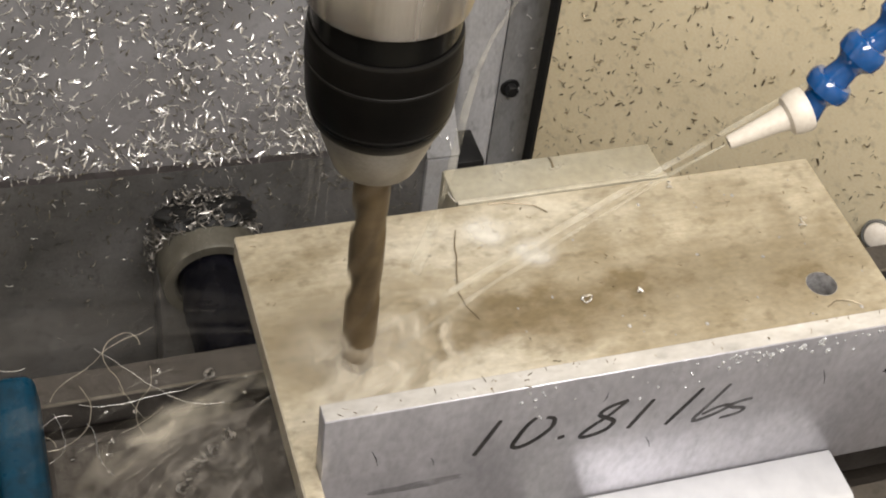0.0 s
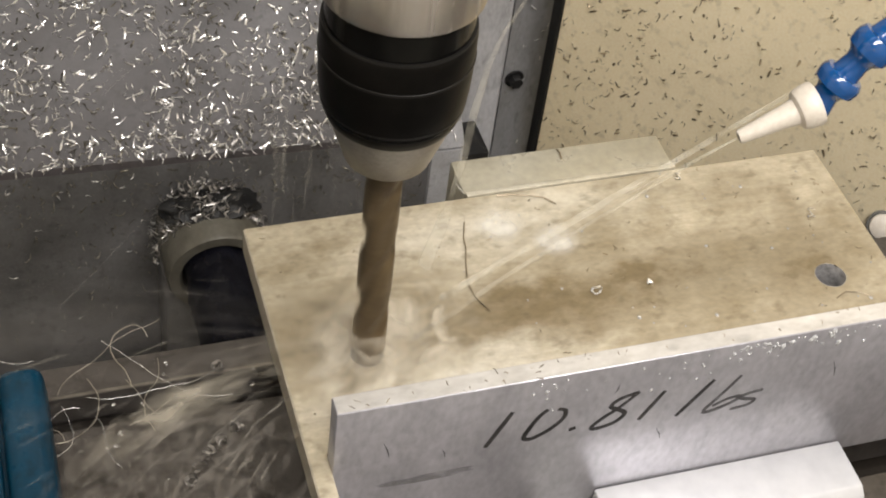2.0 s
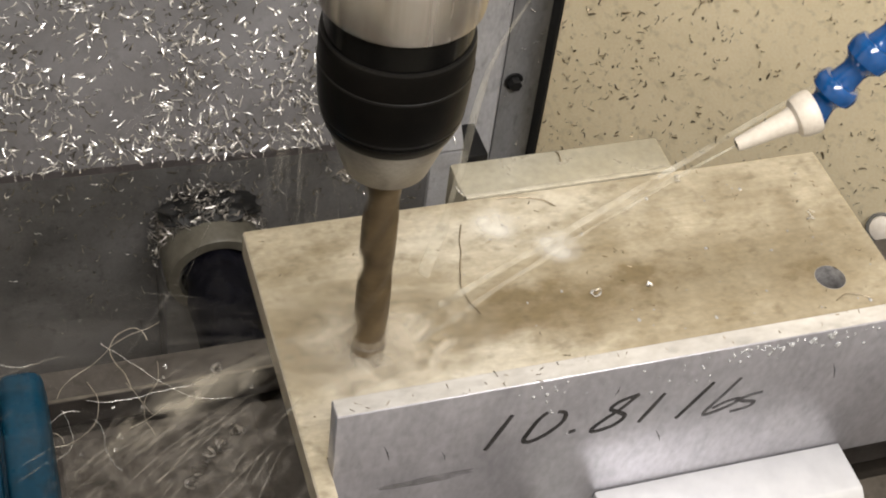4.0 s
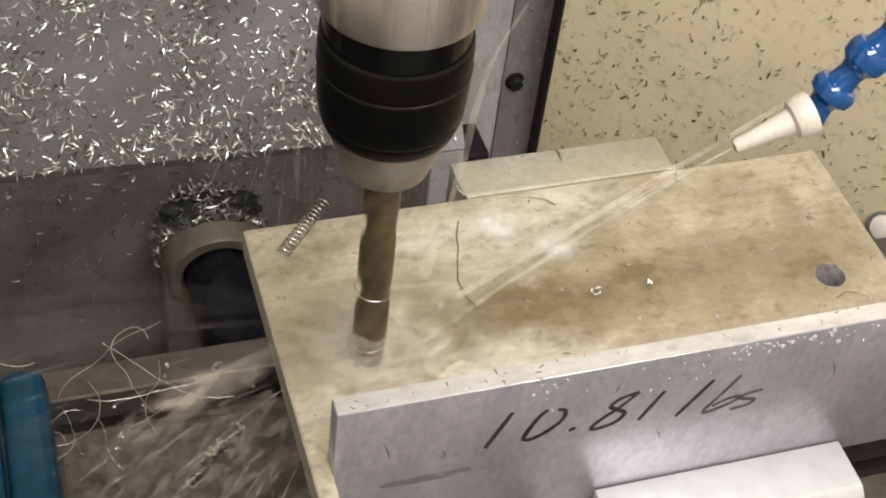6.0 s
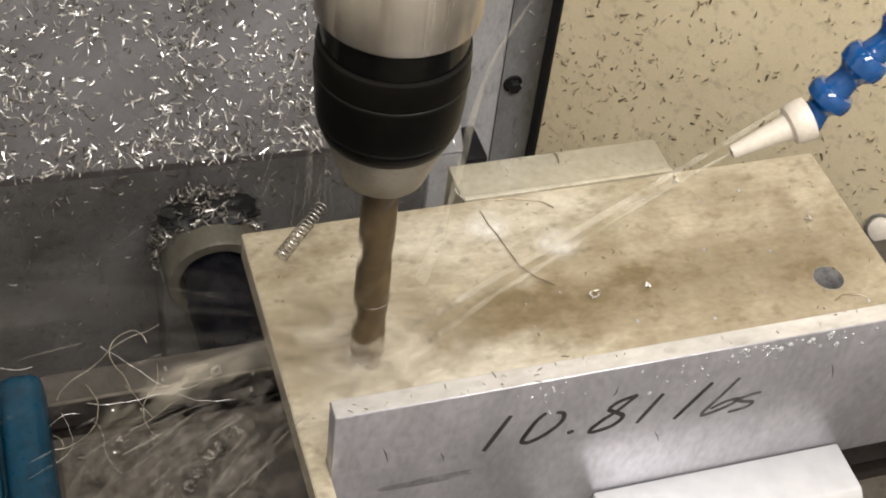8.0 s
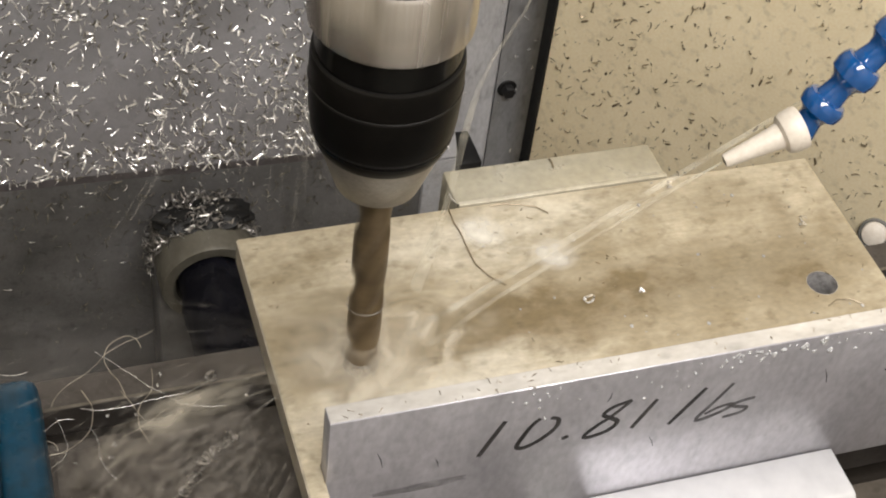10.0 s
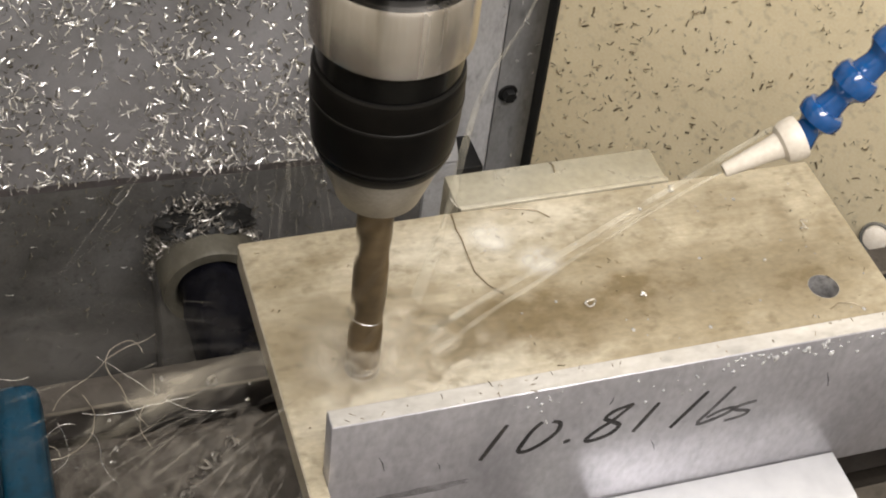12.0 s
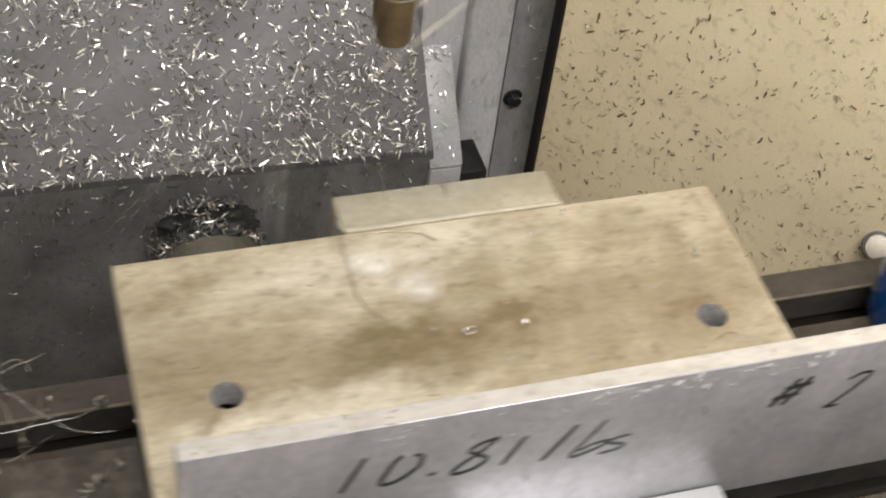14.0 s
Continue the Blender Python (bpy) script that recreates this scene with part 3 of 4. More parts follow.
# pen strokes of each character in a cell of width 1 and height 1
PEN = {"1": [[(0, 0), (0.02, 0.5), (0, 1)]],
       "0": [[(0.2, 1), (0.06, 0.8), (0.0, 0.4), (0.03, 0.08), (0.32, 0.0), (0.72, 0.2), (0.97, 0.55), (0.85, 0.85), (0.55, 0.95)]],
       ".": [[(0, 0), (0.5, 0.15), (1, 0.4)]],
       "8": [[(0.97, 1), (0.35, 0.88), (0.17, 0.68), (0.56, 0.54), (1.03, 0.35), (0.84, 0.1), (0.2, 0.0), (-0.02, 0.1), (0.26, 0.38), (0.56, 0.56), (0.97, 1)]],
       "l": [[(0, 0), (0.02, 0.5), (0, 1)]],
       "b": [[(0, 1), (0, 0.5), (-0.03, 0.05), (0.3, 0.0), (0.85, 0.16), (0.95, 0.32), (0.5, 0.3), (0.15, 0.15)]],
       "s": [[(1, 1), (0.5, 0.95), (0.05, 0.78), (0.3, 0.6), (0.95, 0.4), (0.8, 0.12), (0, 0)]],
       "#": [[(0.1, 0), (0.25, 1)], [(0.55, 0), (0.7, 1)], [(-0.1, 0.3), (0.85, 0.38)], [(0.0, 0.66), (0.95, 0.74)]],
       "2": [[(0.0, 0.85), (0.4, 1.0), (0.85, 0.95), (0.7, 0.6), (0.2, 0.1), (0.0, 0.02), (0.6, 0.02)]]}


def smooth_line(pts, steps=5):
    """A rounded line through the points."""
    q = [pts[0]] + list(pts) + [pts[-1]]
    out = []
    for i in range(1, len(q) - 2):
        a, b, c, d = (Vector(v) for v in q[i - 1:i + 3])
        for k in range(steps):
            u = k / steps
            out.append(0.5 * (2 * b + (c - a) * u + (2 * a - 5 * b + 4 * c - d) * u * u + (3 * b - 3 * c + d - a) * u ** 3))
    return out + [Vector(q[-2])]


def written(chars, owner, label, material, pen=1.05):
    """Marker writing on the bar's face; each character as (text, x, z, width, height, slant)."""
    out = bmesh.new()
    for text, x, z, w, h, slant in chars:
        for stroke in PEN[text]:
            line = smooth_line([(x + w * u + slant * h * v, 0, z + h * v) for u, v in stroke])
            n = len(line) - 1
            tube(line, [pen * (0.75 + 0.3 * math.sin(math.pi * (0.15 + 0.75 * i / n))) for i in range(n + 1)], 8, out)
    out.transform(Matrix.Translation((0, -8.02, 0)) @ Matrix.Diagonal((1, 0.12, 1, 1)))
    return part("writing", out, material, owner, label)


def front_bar():
    t = thing("aluminium_bar", (160, -4, -50), "flat aluminium bar on edge with marker writing, clamped before the plate", "metal bar")
    body = part("body", box((6.5, -8, -50), (345, -0.1, 32.8), 0.5), M_BAR, t)
    # thin lighter slab that paints the overhead light on the bar's top
    part("lit_top_edge", box((6.9, -7.5, 32.6), (344.6, -0.6, 32.96)), M_LITTOP, body, "milled top edge, painted lighter for the light from above", smooth=False)
    written([("1", 62.4, -1.7, 1, 18.5, 0.43), ("0", 76, -1.5, 12, 16, 0.35), (".", 94.2, -0.4, 2.6, 2, 0), ("8", 103, -2.8, 10, 18, 0.35), ("1", 122.1, -2.3, 1, 15.3, 0.49), ("l", 137.6, -4.4, 1, 18.7, 0.61)],
            body, "black marker handwriting reading 10.81 l", M_INK)
    written([("b", 148.8, -5.2, 11, 19.2, 0.59), ("s", 160.5, -6.6, 8.5, 9, 0.33)], body, "fading marker handwriting reading bs", M_FADEDINK, 0.95)
    written([("#", 227, 3.5, 11, 15, 0.5)], body, "smeared black marker number sign", M_INK, 1.3)
    written([("2", 253, -3.4, 10, 18.5, 0.4)], body, "black marker handwriting reading 2", M_INK, 0.9)
    for x, z, dx, dz in ((24, 12, 2.5, -9), (46, 2, 1.5, -5), (131, -10, 3, -7), (199, 12, 3, -9), (110, 22, -1, -5)):
        scratch = tube([Vector((x, -8.02, z)), Vector((x + dx * 0.5 + 0.4, -8.03, z + dz * 0.5)), Vector((x + dx, -8.02, z + dz))], [0.1, 0.28, 0.1], 5)
        part("scratch", scratch, M_FADEDINK, body, "thin scratch in the metal")
    TABLE_THINGS.append(t)
    return body


BAR = front_bar()


def blue_tray():
    t = thing("blue_tray", (-140, 80, -103), "teal blue plastic tray with a raised rim on the table", "tray")
    part("base", box((-185, 20, -103), (-84, 129, -88), 5, 3), M_TEAL, t)
    part("rim", box((-104, 22, -92), (-84.5, 128, -78), 6, 4), M_TEAL, t, "raised blue rim")
    part("insert", box((-180, 30, -89), (-105.5, 126, -80), 2.5, 2), M_TEAL, t)
    TABLE_THINGS.append(t)
    t = thing("plastic_cup", (389, 102, -103), "round bright blue plastic cup on the table", "cup")
    part("body", lathe([(0, -103), (21, -103), (22.5, -100), (22.5, -76), (20.5, -66), (15, -60), (0, -57.5)], Matrix.Translation((389, 102, 0)), 48), M_BLUE, t)
    TABLE_THINGS.append(t)


blue_tray()


def white_cap():
    t = thing("drain_cap", (352, 160, -110), "white cap in a dark ring on the cream panel", "cap")
    m = aim((362, 165, -119), (346, 150, -109))
    part("ring", lathe([(0, 0), (8.6, 0), (8.8, 5), (8.0, 6), (7.2, 5.4), (7.2, 4), (0, 4)], m), M_VISE, t)
    part("cap", lathe([(0, 3), (7.0, 3), (7.0, 6), (6.4, 7.4), (3, 8.6), (0, 8.8)], m), M_WHITE, t, "white domed cap")


white_cap()

# ---- the spindle and its coolant hose ----
AXIS = (31.73, 41.3)
HEAD_THINGS = []


def spindle():
    """Heights are from the drill's tip, which is at the plate's top face in this pose."""
    t = thing("drill_chuck", (AXIS[0], AXIS[1], 0), "keyless drill chuck with a black sleeve holding a twist drill", "drill chuck")
    m = Matrix.Translation((AXIS[0], AXIS[1], 0))
    part("upper_body", lathe([(0, 172.5), (22.5, 172.5), (25.0, 173.6), (25.3, 175.5), (25.3, 195.5), (24.6, 197), (0, 197)], m, 72), M_STEEL, t, "polished steel body")
    part("collar", lathe([(22.7, 158), (22.7, 172.6), (0, 172.6), (0, 158)], m, 72), M_RING, t, "shiny black collar")
    sleeve = part("sleeve", lathe([(0, 126.4), (20.4, 126.4), (21.2, 127.2), (22.4, 130.6), (22.6, 132), (22.9, 133.2), (23.55, 139), (23.85, 147), (23.9, 153), (23.9, 158.5), (23.7, 161), (23.3, 161.9), (22.8, 161.9), (22.8, 158), (0, 158)], m, 72), M_SLEEVE, t, "matt black grip sleeve")
    part("groove", lathe([(22.0, 131.3), (22.75, 131.6), (22.8, 132.5), (22.0, 132.9)], m, 72), M_RING, sleeve)
    # the ridges' lighter colour stands for highlights along the sleeve's lines
    part("ridge", lathe([(23.5, 150.2), (24.15, 150.6), (24.15, 151.4), (23.5, 151.8)], m, 72), M_RIMGLINT, sleeve, "ridge round the sleeve with its highlight painted in")
    part("ridge", lathe([(22.6, 161.2), (23.65, 161.4), (23.45, 162.3), (22.7, 162.3)], m, 72), M_RIMGLINT, sleeve, "upper rim of the sleeve with its highlight painted in")
    part("ridge", lathe([(21.9, 132.9), (23.0, 133.1), (23.1, 133.7), (22.4, 133.9)], m, 72), M_RIMGLINT, sleeve, "ridge round the sleeve with its highlight painted in")
    part("nose", lathe([(0, 107), (13.2, 107), (14.2, 107.8), (19.6, 124), (20.2, 126.5), (0, 126.5)], m, 64), M_NOSE, t, "grey steel nose cone")
    part("shank", lathe([(0, 197), (22, 197), (22, 232), (31, 236), (31, 300), (0, 300)], m, 64), M_RING, t, "dark tool shank")
    part("quill", lathe([(0, 300), (48, 300), (50, 303), (50, 640), (0, 640)], m, 64), M_STEEL, t, "steel spindle quill")
    # twist drill: two helical flutes swept up from the point
    bm = bmesh.new()
    n, rows = 28, 84
    R = 6.25
    prev = None
    for i in range(rows + 1):
        z = 3.4 + (112 - 3.4) * i / rows
        tw = z / 33.0 * math.pi
        depth = 0.3 if z < 92 else 0.3 * max(0, 1 - (z - 92) / 10)
        ring = []
        for k in range(n):
            a = 2 * math.pi * k / n
            w = (math.sin(a) ** 2)
            cut = max(0, (w - 0.6) / 0.4) ** 0.7
            rr = R * (1 - depth * cut)
            ring.append(bm.verts.new((rr * math.cos(a + tw), rr * math.sin(a + tw), z)))
        if prev:
            for k in range(n):
                bm.faces.new((prev[k], prev[(k + 1) % n], ring[(k + 1) % n], ring[k]))
        else:
            tip = bm.verts.new((0, 0, 0))
            for k in range(n):
                bm.faces.new((tip, ring[(k + 1) % n], ring[k]))
        prev = ring
    bm.faces.new(prev)
    bm.transform(m)
    drill = part("drill_bit", bm, M_DRILL, t, "bronze twist drill")
    HEAD_THINGS.append(t)
    return t, drill


CHUCK, DRILL = spindle()


def coolant_hose():
    """In the pose in which the drill's tip is at the plate's top face."""
    t = thing("coolant_hose", (175, 41, 100), "segmented blue coolant hose with a white nozzle", "coolant hose")
    tip, collar = Vector((161.5, 41, 93)), Vector((183, 41, 102.5))
    ax = (collar - tip).normalized()
    m = aim(tip, collar)
    nozzle = part("nozzle", lathe([(1.6, 0), (2.3, 0), (2.7, 1), (4.3, 18), (5.2, 22.5), (4.5, 23), (1.6, 6)], m, 32), M_WHITE, t, "white tapered nozzle")
    part("nozzle_cup", lathe([(4.9, 21.5), (7.0, 22.6), (7.9, 24.8), (8.2, 28.8), (7.8, 30), (6.6, 29.8), (4.5, 27)], m, 36), M_WHITE, nozzle, "white nozzle cup")
    pts = [Vector((189.3, 41, 105)), Vector((196, 41, 117)), Vector((205.5, 41, 131.5)), Vector((217, 41, 145)), Vector((229, 41, 158)), Vector((241, 41, 172)), Vector((252, 41, 187)),
           Vector((262, 41, 202)), Vector((270, 41, 219)), Vector((277, 41, 236)), Vector((282, 41, 254)), Vector((286, 41, 272)), Vector((288, 41, 290)), Vector((289, 41, 308)), Vector((289, 41, 326))]
    for a, b in zip(pts, pts[1:]):
        l = (b - a).length
        part("segment", lathe([(3.8, -4), (5.3, -3.5), (6.0, -1.5), (5.2, 1.5), (4.7, l * 0.33), (5.4, l * 0.46), (7.9, l * 0.6), (8.4, l * 0.78), (8.2, l * 0.9), (7.2, l * 1.02), (5.5, l * 1.04)], aim(a, b), 32), M_BLUE, t)
    part("manifold", box((80.5, 30, 328), (300, 52, 350), 3), M_RING, t)
    HEAD_THINGS.append(t)


coolant_hose()


def coolant_jet():
    """Two thin ribbons of coolant from the nozzle's mouth to the plate, carried by the nozzle."""
    t = thing("coolant_jet", (161, 41, 92), "thin clear streams of coolant from the nozzle", "coolant")
    a, b = Vector((161, 41, 92.5)), Vector((27, 45, -16))
    for name, side, drop, r0, r1 in (("stream", Vector((0, 0, 0)), 9, 0.5, 1.9), ("stream", Vector((-2, 10, 5)), 5, 0.4, 1.5)):
        pts, rad = [], []
        for i in range(15):
            u = i / 14
            p = a.lerp(b, u) + side * u + Vector((0, 0, drop * u * (1 - u) * 2.4)) + Vector((0, math.sin(i * 1.7) * 0.5, math.cos(i * 2.3) * 0.4)) * u
            pts.append(p)
            rad.append((r0 + (r1 - r0) * u) * (1 + 0.2 * math.sin(i * 2.1)))
        part(name, tube(pts, rad, 8, flat=0.6), M_JET, t)
    pts = [Vector(p) for p in ((118, 75, 215), (100, 75, 176), (90, 75, 143), (81, 75, 124), (77, 75, 110), (74, 74, 90), (71, 72, 66), (66, 68, 45), (58, 62, 26))]
    part("stream", tube(pts, [1.0, 1.0, 1.1, 1.2, 1.3, 1.7, 2.2, 2.8, 3.2], 8, flat=0.6), M_JET, t)
    pts = [Vector((215, 63, 104)).lerp(Vector((60, 47, 24)), u / 10) for u in range(11)]
    part("stream", tube(pts, [1.2 + 0.08 * u for u in range(11)], 8, flat=0.5), M_JET, t, "second stream from a nozzle behind")
    HEAD_THINGS.append(t)


coolant_jet()


# ---- chips ----
def shelf_chips():
    rng = random.Random(11)
    nrm = Vector((0, -math.sin(radians(50)), math.cos(radians(50))))
    places = []
    while len(places) < 4000:
        x, s = rng.uniform(-190, 142), rng.uniform(-1, 230)
        dens = 0.4 + 0.6 * noise.noise(Vector((x * 0.02, s * 0.025, 3))) + 0.35 * noise.noise(Vector((x * 0.07, s * 0.07, 9))) + (0.4 if s < 14 else 0)
        if x > 60:
            dens += 0.2
        if rng.random() < dens + 0.1:
            places.append((Vector((x, edge_y(x), -131)) + SHELF_DIR * s, nrm))
    solo("shelf_chips", chip_cloud(places, 12, (2.2, 7.8), (0.55, 1.4), 1.5), M_CHIP, (0, 300, -131), "bright aluminium chips stuck over the grey sloping sheet", "metal chips", kind="stuff")
    places = []
    while len(places) < 2200:
        x, s = rng.uniform(-190, 142), rng.uniform(-1, 230)
        if rng.random() < 0.35 + 0.6 * noise.noise(Vector((x * 0.02, s * 0.025, 3))) + (0.4 if s < 14 else 0):
            places.append((Vector((x, edge_y(x), -131)) + SHELF_DIR * s, nrm))
    solo("fine_shelf_chips", chip_cloud(places, 13, (1.2, 4.6), (0.4, 1.2), 2.6), M_DCHIP, (0, 300, -131), "small dull chips and dirt on the grey sloping sheet", "metal chips", kind="stuff")


def wall_chips():
    rng = random.Random(21)
    places = []
    for i in range(420):
        x = rng.uniform(-200, 140)
        z = -135 - abs(rng.gauss(0, 26)) - (rng.random() < 0.35) * rng.uniform(0, 110)
        places.append((Vector((x, edge_y(x) - 2, z)), (0, -1, 0)))
    solo("apron_chips", chip_cloud(places, 22, (2, 6), (0.4, 1.0), 3.0), M_DCHIP, (0, 298, -160), "dull chips sticking to the dark upright sheet", "metal chips", kind="stuff")
    places = []
    for i in range(90):
        x = rng.uniform(-180, 135)
        places.append((Vector((x, edge_y(x) - 2, -136 - abs(rng.gauss(0, 18)) - (rng.random() < 0.3) * rng.uniform(0, 110))), (0, -1, 0)))
    solo("bright_apron_chips", chip_cloud(places, 25, (2, 5), (0.4, 0.9)), M_CHIP, (0, 298, -160), "scattered bright chips on the dark upright sheet", "metal chips", kind="stuff")
    places = []
    d, n = Vector((1, -1, 0)).normalized(), Vector((-1, -1, 0)).normalized()
    while len(places) < 1000:
        s, z = rng.uniform(2, 250), rng.uniform(-190, 110)
        if rng.random() < 0.45 + 0.6 * noise.noise(Vector((s * 0.03, z * 0.03, 1))):
            places.append((Vector((218, 309, z)) + d * s - n * 0.4, n))
    solo("panel_chips", chip_cloud(places, 23, (1.0, 5.6), (0.4, 1.5), 3.2), M_PCHIP, (330, 200, -100), "small dull chips stuck to the cream panel", "metal chips", kind="stuff")
    places = []
    for i in range(60):
        places.append((Vector((rng.uniform(144, 163), 0, 0)) + Vector((0, 288, -141)) + SHELF_DIR * rng.choice((rng.uniform(0, 68), rng.uniform(62, 70))), (0, -0.77, 0.64)))
    for i in range(36):
        places.append((Vector((rng.uniform(150, 228), 329.5, rng.uniform(-190, -20))), (0, -1, 0)))
    solo("strap_chips", chip_cloud(places, 24, (2, 5), (0.4, 1.0)), M_CHIP, (155, 300, -120), "bright wet chips on the grey strap", "metal chips", kind="stuff")


shelf_chips()
wall_chips()


def curl(name, pts, r, label, table=True, material=None):
    bm = tube(pts, r, 5)
    ob = solo(name, bm, material or M_CHIP, pts[0], label, "metal chip", "loose chips")
    if table:
        TABLE_THINGS.append(ob)
    return ob


def coil(a, b, radius, turns, n=110):
    m = aim(a, b)
    l = (Vector(b) - Vector(a)).length
    return [m @ Vector((radius * math.cos(2 * math.pi * turns * i / n), radius * math.sin(2 * math.pi * turns * i / n), l * i / n)) for i in range(n + 1)]


def curled(x, y, z, size, seed, turns=1.3, lift=1.5):
    """A short conical curl, lying tilted."""
    rng = random.Random(seed)
    m = Matrix.Translation((x, y, z + size * 0.55)) @ Matrix.Rotation(rng.uniform(0, 6.28), 4, "Z") @ Matrix.Rotation(rng.uniform(0.5, 1.3), 4, "X")
    n = 22
    return [m @ Vector((size * (0.35 + 0.65 * i / n) * math.cos(6.283 * turns * i / n) + rng.uniform(-0.16, 0.16) * size, size * (0.3 + 0.45 * i / n) * math.sin(6.283 * turns * i / n), size * lift * (i / n - 0.5) + rng.uniform(-0.1, 0.1) * size)) for i in range(n + 1)]


def string_path(x, y, z, heading, legs, rng):
    """A wiry string drawn leg by leg; each leg is (length, turn in degrees, rise)."""
    p, d, pts = Vector((x, y, z)), radians(heading), []
    for ln, turn, rise in legs:
        n = max(3, int(ln / 2.5))
        for i in range(n):
            pts.append(p.copy())
            d += radians(turn) / n + rng.uniform(-0.2, 0.2)
            p = p + Vector((math.cos(d), math.sin(d), 0)) * (ln / n) + Vector((0, 0, rise / n))
    return pts + [p]


def loose_chips():
    rng = random.Random(31)
    for x, y, s in ((127.8, 53, 2.5), (235, 75.5, 2.6), (187, 108, 1.9), (151.2, 53.4, 1.4)):
        bm = tube(curled(x, y, 0, s, int(x)), [0.55] * 23, 6, flat=0.35)
        TABLE_THINGS.append(solo("chip", bm, M_CHIP, (x, y, 0), "small bright curled chip lying on the plate", "metal chip", "loose chips"))
    curl("chip", [Vector(p) for p in ((106, 112, 0.5), (112, 111.5, 0.7), (119, 110, 0.5), (125, 107.5, 0.6), (129, 103, 0.5))], 0.3, "thin brown curled chip lying at the plate's back edge", material=M_STRING)
    curl("chip", [Vector(p) for p in ((224, 30, 0.4), (229, 32.5, 0.4), (235, 31, 0.5), (239, 27.5, 0.4))], 0.22, "thin dull sliver beside the drilled hole", material=M_STRING)
    curl("chip", [Vector(p) for p in ((93, 117, -0.3), (91.5, 118.5, 1), (91, 121, 1.6))], 0.25, "bright burr at the jaw's corner")
    curl("chip", [Vector(p) for p in ((141, 136, -0.4), (141.5, 133, 0.5), (141, 129, 0.1))], 0.3, "thin dull sliver on the vise jaw", material=M_STRING)
    # wiry strings heaped on the table beside the tray
    wires = ((-38, 142, -90, 80, ((10, 120, 3), (14, 90, -2), (12, 60, -3), (10, -40, -3))), (-58, 146, -92, -40, ((24, 10, -4), (20, -12, -3), (22, 20, 0))),
             (-80, 124, -98, 62, ((24, -30, 6), (20, -34, 2), (14, 10, 0))), (-68, 121, -99, -14, ((34, 10, 0), (24, 25, 0))), (-35, 134, -96, -80, ((18, -30, 0), (24, 42, -2))),
             (-79, 118, -99, -75, ((16, 26, 1), (14, -60, 0), (16, 70, 1), (14, -70, -1))), (-80, 99, -98, 60, ((10, 150, 2), (12, 140, 0), (22, 90, -2), (22, 40, 0))), (-66, 110, -99, -60, ((16, -40, 1), (16, 60, 0))),
             (-50, 127, -99, -64, ((22, 8, 0),)), (-88, 132, -82, 210, ((14, -30, 1), (12, 30, -1))), (-52, 102, -99, 12, ((22, 10, 0),)), (-90, 96, -84, 15, ((12, 30, 0), (9, -50, 0))))
    for k, (x, y, z, h, legs) in enumerate(wires):
        curl("chip_string", string_path(x, y, z, h, legs, rng), 0.14 + 0.06 * (k % 3 == 0), "fine bright wiry chip heaped on the table", material=M_CHIP if k % 2 else M_STRINGPALE)
    # a spiral broken into short curls, and crumpled bits
    for x, y, s, k in ((-9.3, 128.6, 3.3, 1), (-6.7, 92.8, 2.9, 2), (-15, 87, 3.3, 3), (-22, 81.6, 3.2, 4), (-27, 75.5, 3.4, 5), (-31, 70, 3.0, 6)):
        bm = tube(curled(x, y, -103, s, 200 + k, 1.8, 1.7), [0.8] * 23, 6, flat=0.3)
        TABLE_THINGS.append(solo("chip", bm, M_HEAP, (x, y, -103), "dull broken spiral chip lying on the table", "metal chip", "loose chips"))
    for k in range(12):
        x, y = rng.uniform(-78, 8), rng.uniform(62, 140)
        bm = tube(curled(x, y, -103 if not 100 < y < 132 else -102.5, rng.uniform(0.7, 1.5), 300 + k), [0.3] * 23, 5, flat=0.4)
        TABLE_THINGS.append(solo("chip", bm, M_CHIP, (x, y, -103), "tiny bright chip lying on the table", "metal chip", "loose chips"))


loose_chips()


def beads():
    """Water drops on the bar's face, its top and the plate."""
    rng = random.Random(41)
    def bead_mesh(spots):
        bm = bmesh.new()
        for p, n, r in spots:
            b2 = bmesh.new()
            bmesh.ops.create_icosphere(b2, subdivisions=2, radius=r)
            q = Vector(n).to_track_quat("Z", "Y").to_matrix().to_4x4()
            b2.transform(Matrix.Translation(p) @ q @ Matrix.Diagonal((1, rng.uniform(0.8, 1.5), 0.55, 1)))
            join(bm, b2)
        return bm
    spots = []
    for i in range(110):
        x = rng.uniform(150, 250) if rng.random() < 0.7 else rng.uniform(60, 150)
        spots.append((Vector((x, -8.2, 31 - abs(rng.gauss(0, 3.5 if x > 150 else 9)))), (0, -1, 0), rng.choice((0.3, 0.4, 0.5, 0.7, 1.2 if x > 170 else 0.5))))
    ob = solo("bar_drops", bead_mesh(spots), M_DROP, (160, -8, 20), "clear coolant drops beading on the bar's face", "drops", kind="stuff")
    TABLE_THINGS.append(ob)
    spots = []
    for i in range(40):
        spots.append((Vector((rng.uniform(60, 250), rng.uniform(5, 112), 0.1)), (0, 0, 1), rng.choice((0.3, 0.4, 0.5, 0.8))))
    ob = solo("plate_drops", bead_mesh(spots), M_DROP, (160, 60, 0), "small clear coolant drops on the plate", "drops", kind="stuff")
    TABLE_THINGS.append(ob)


beads()


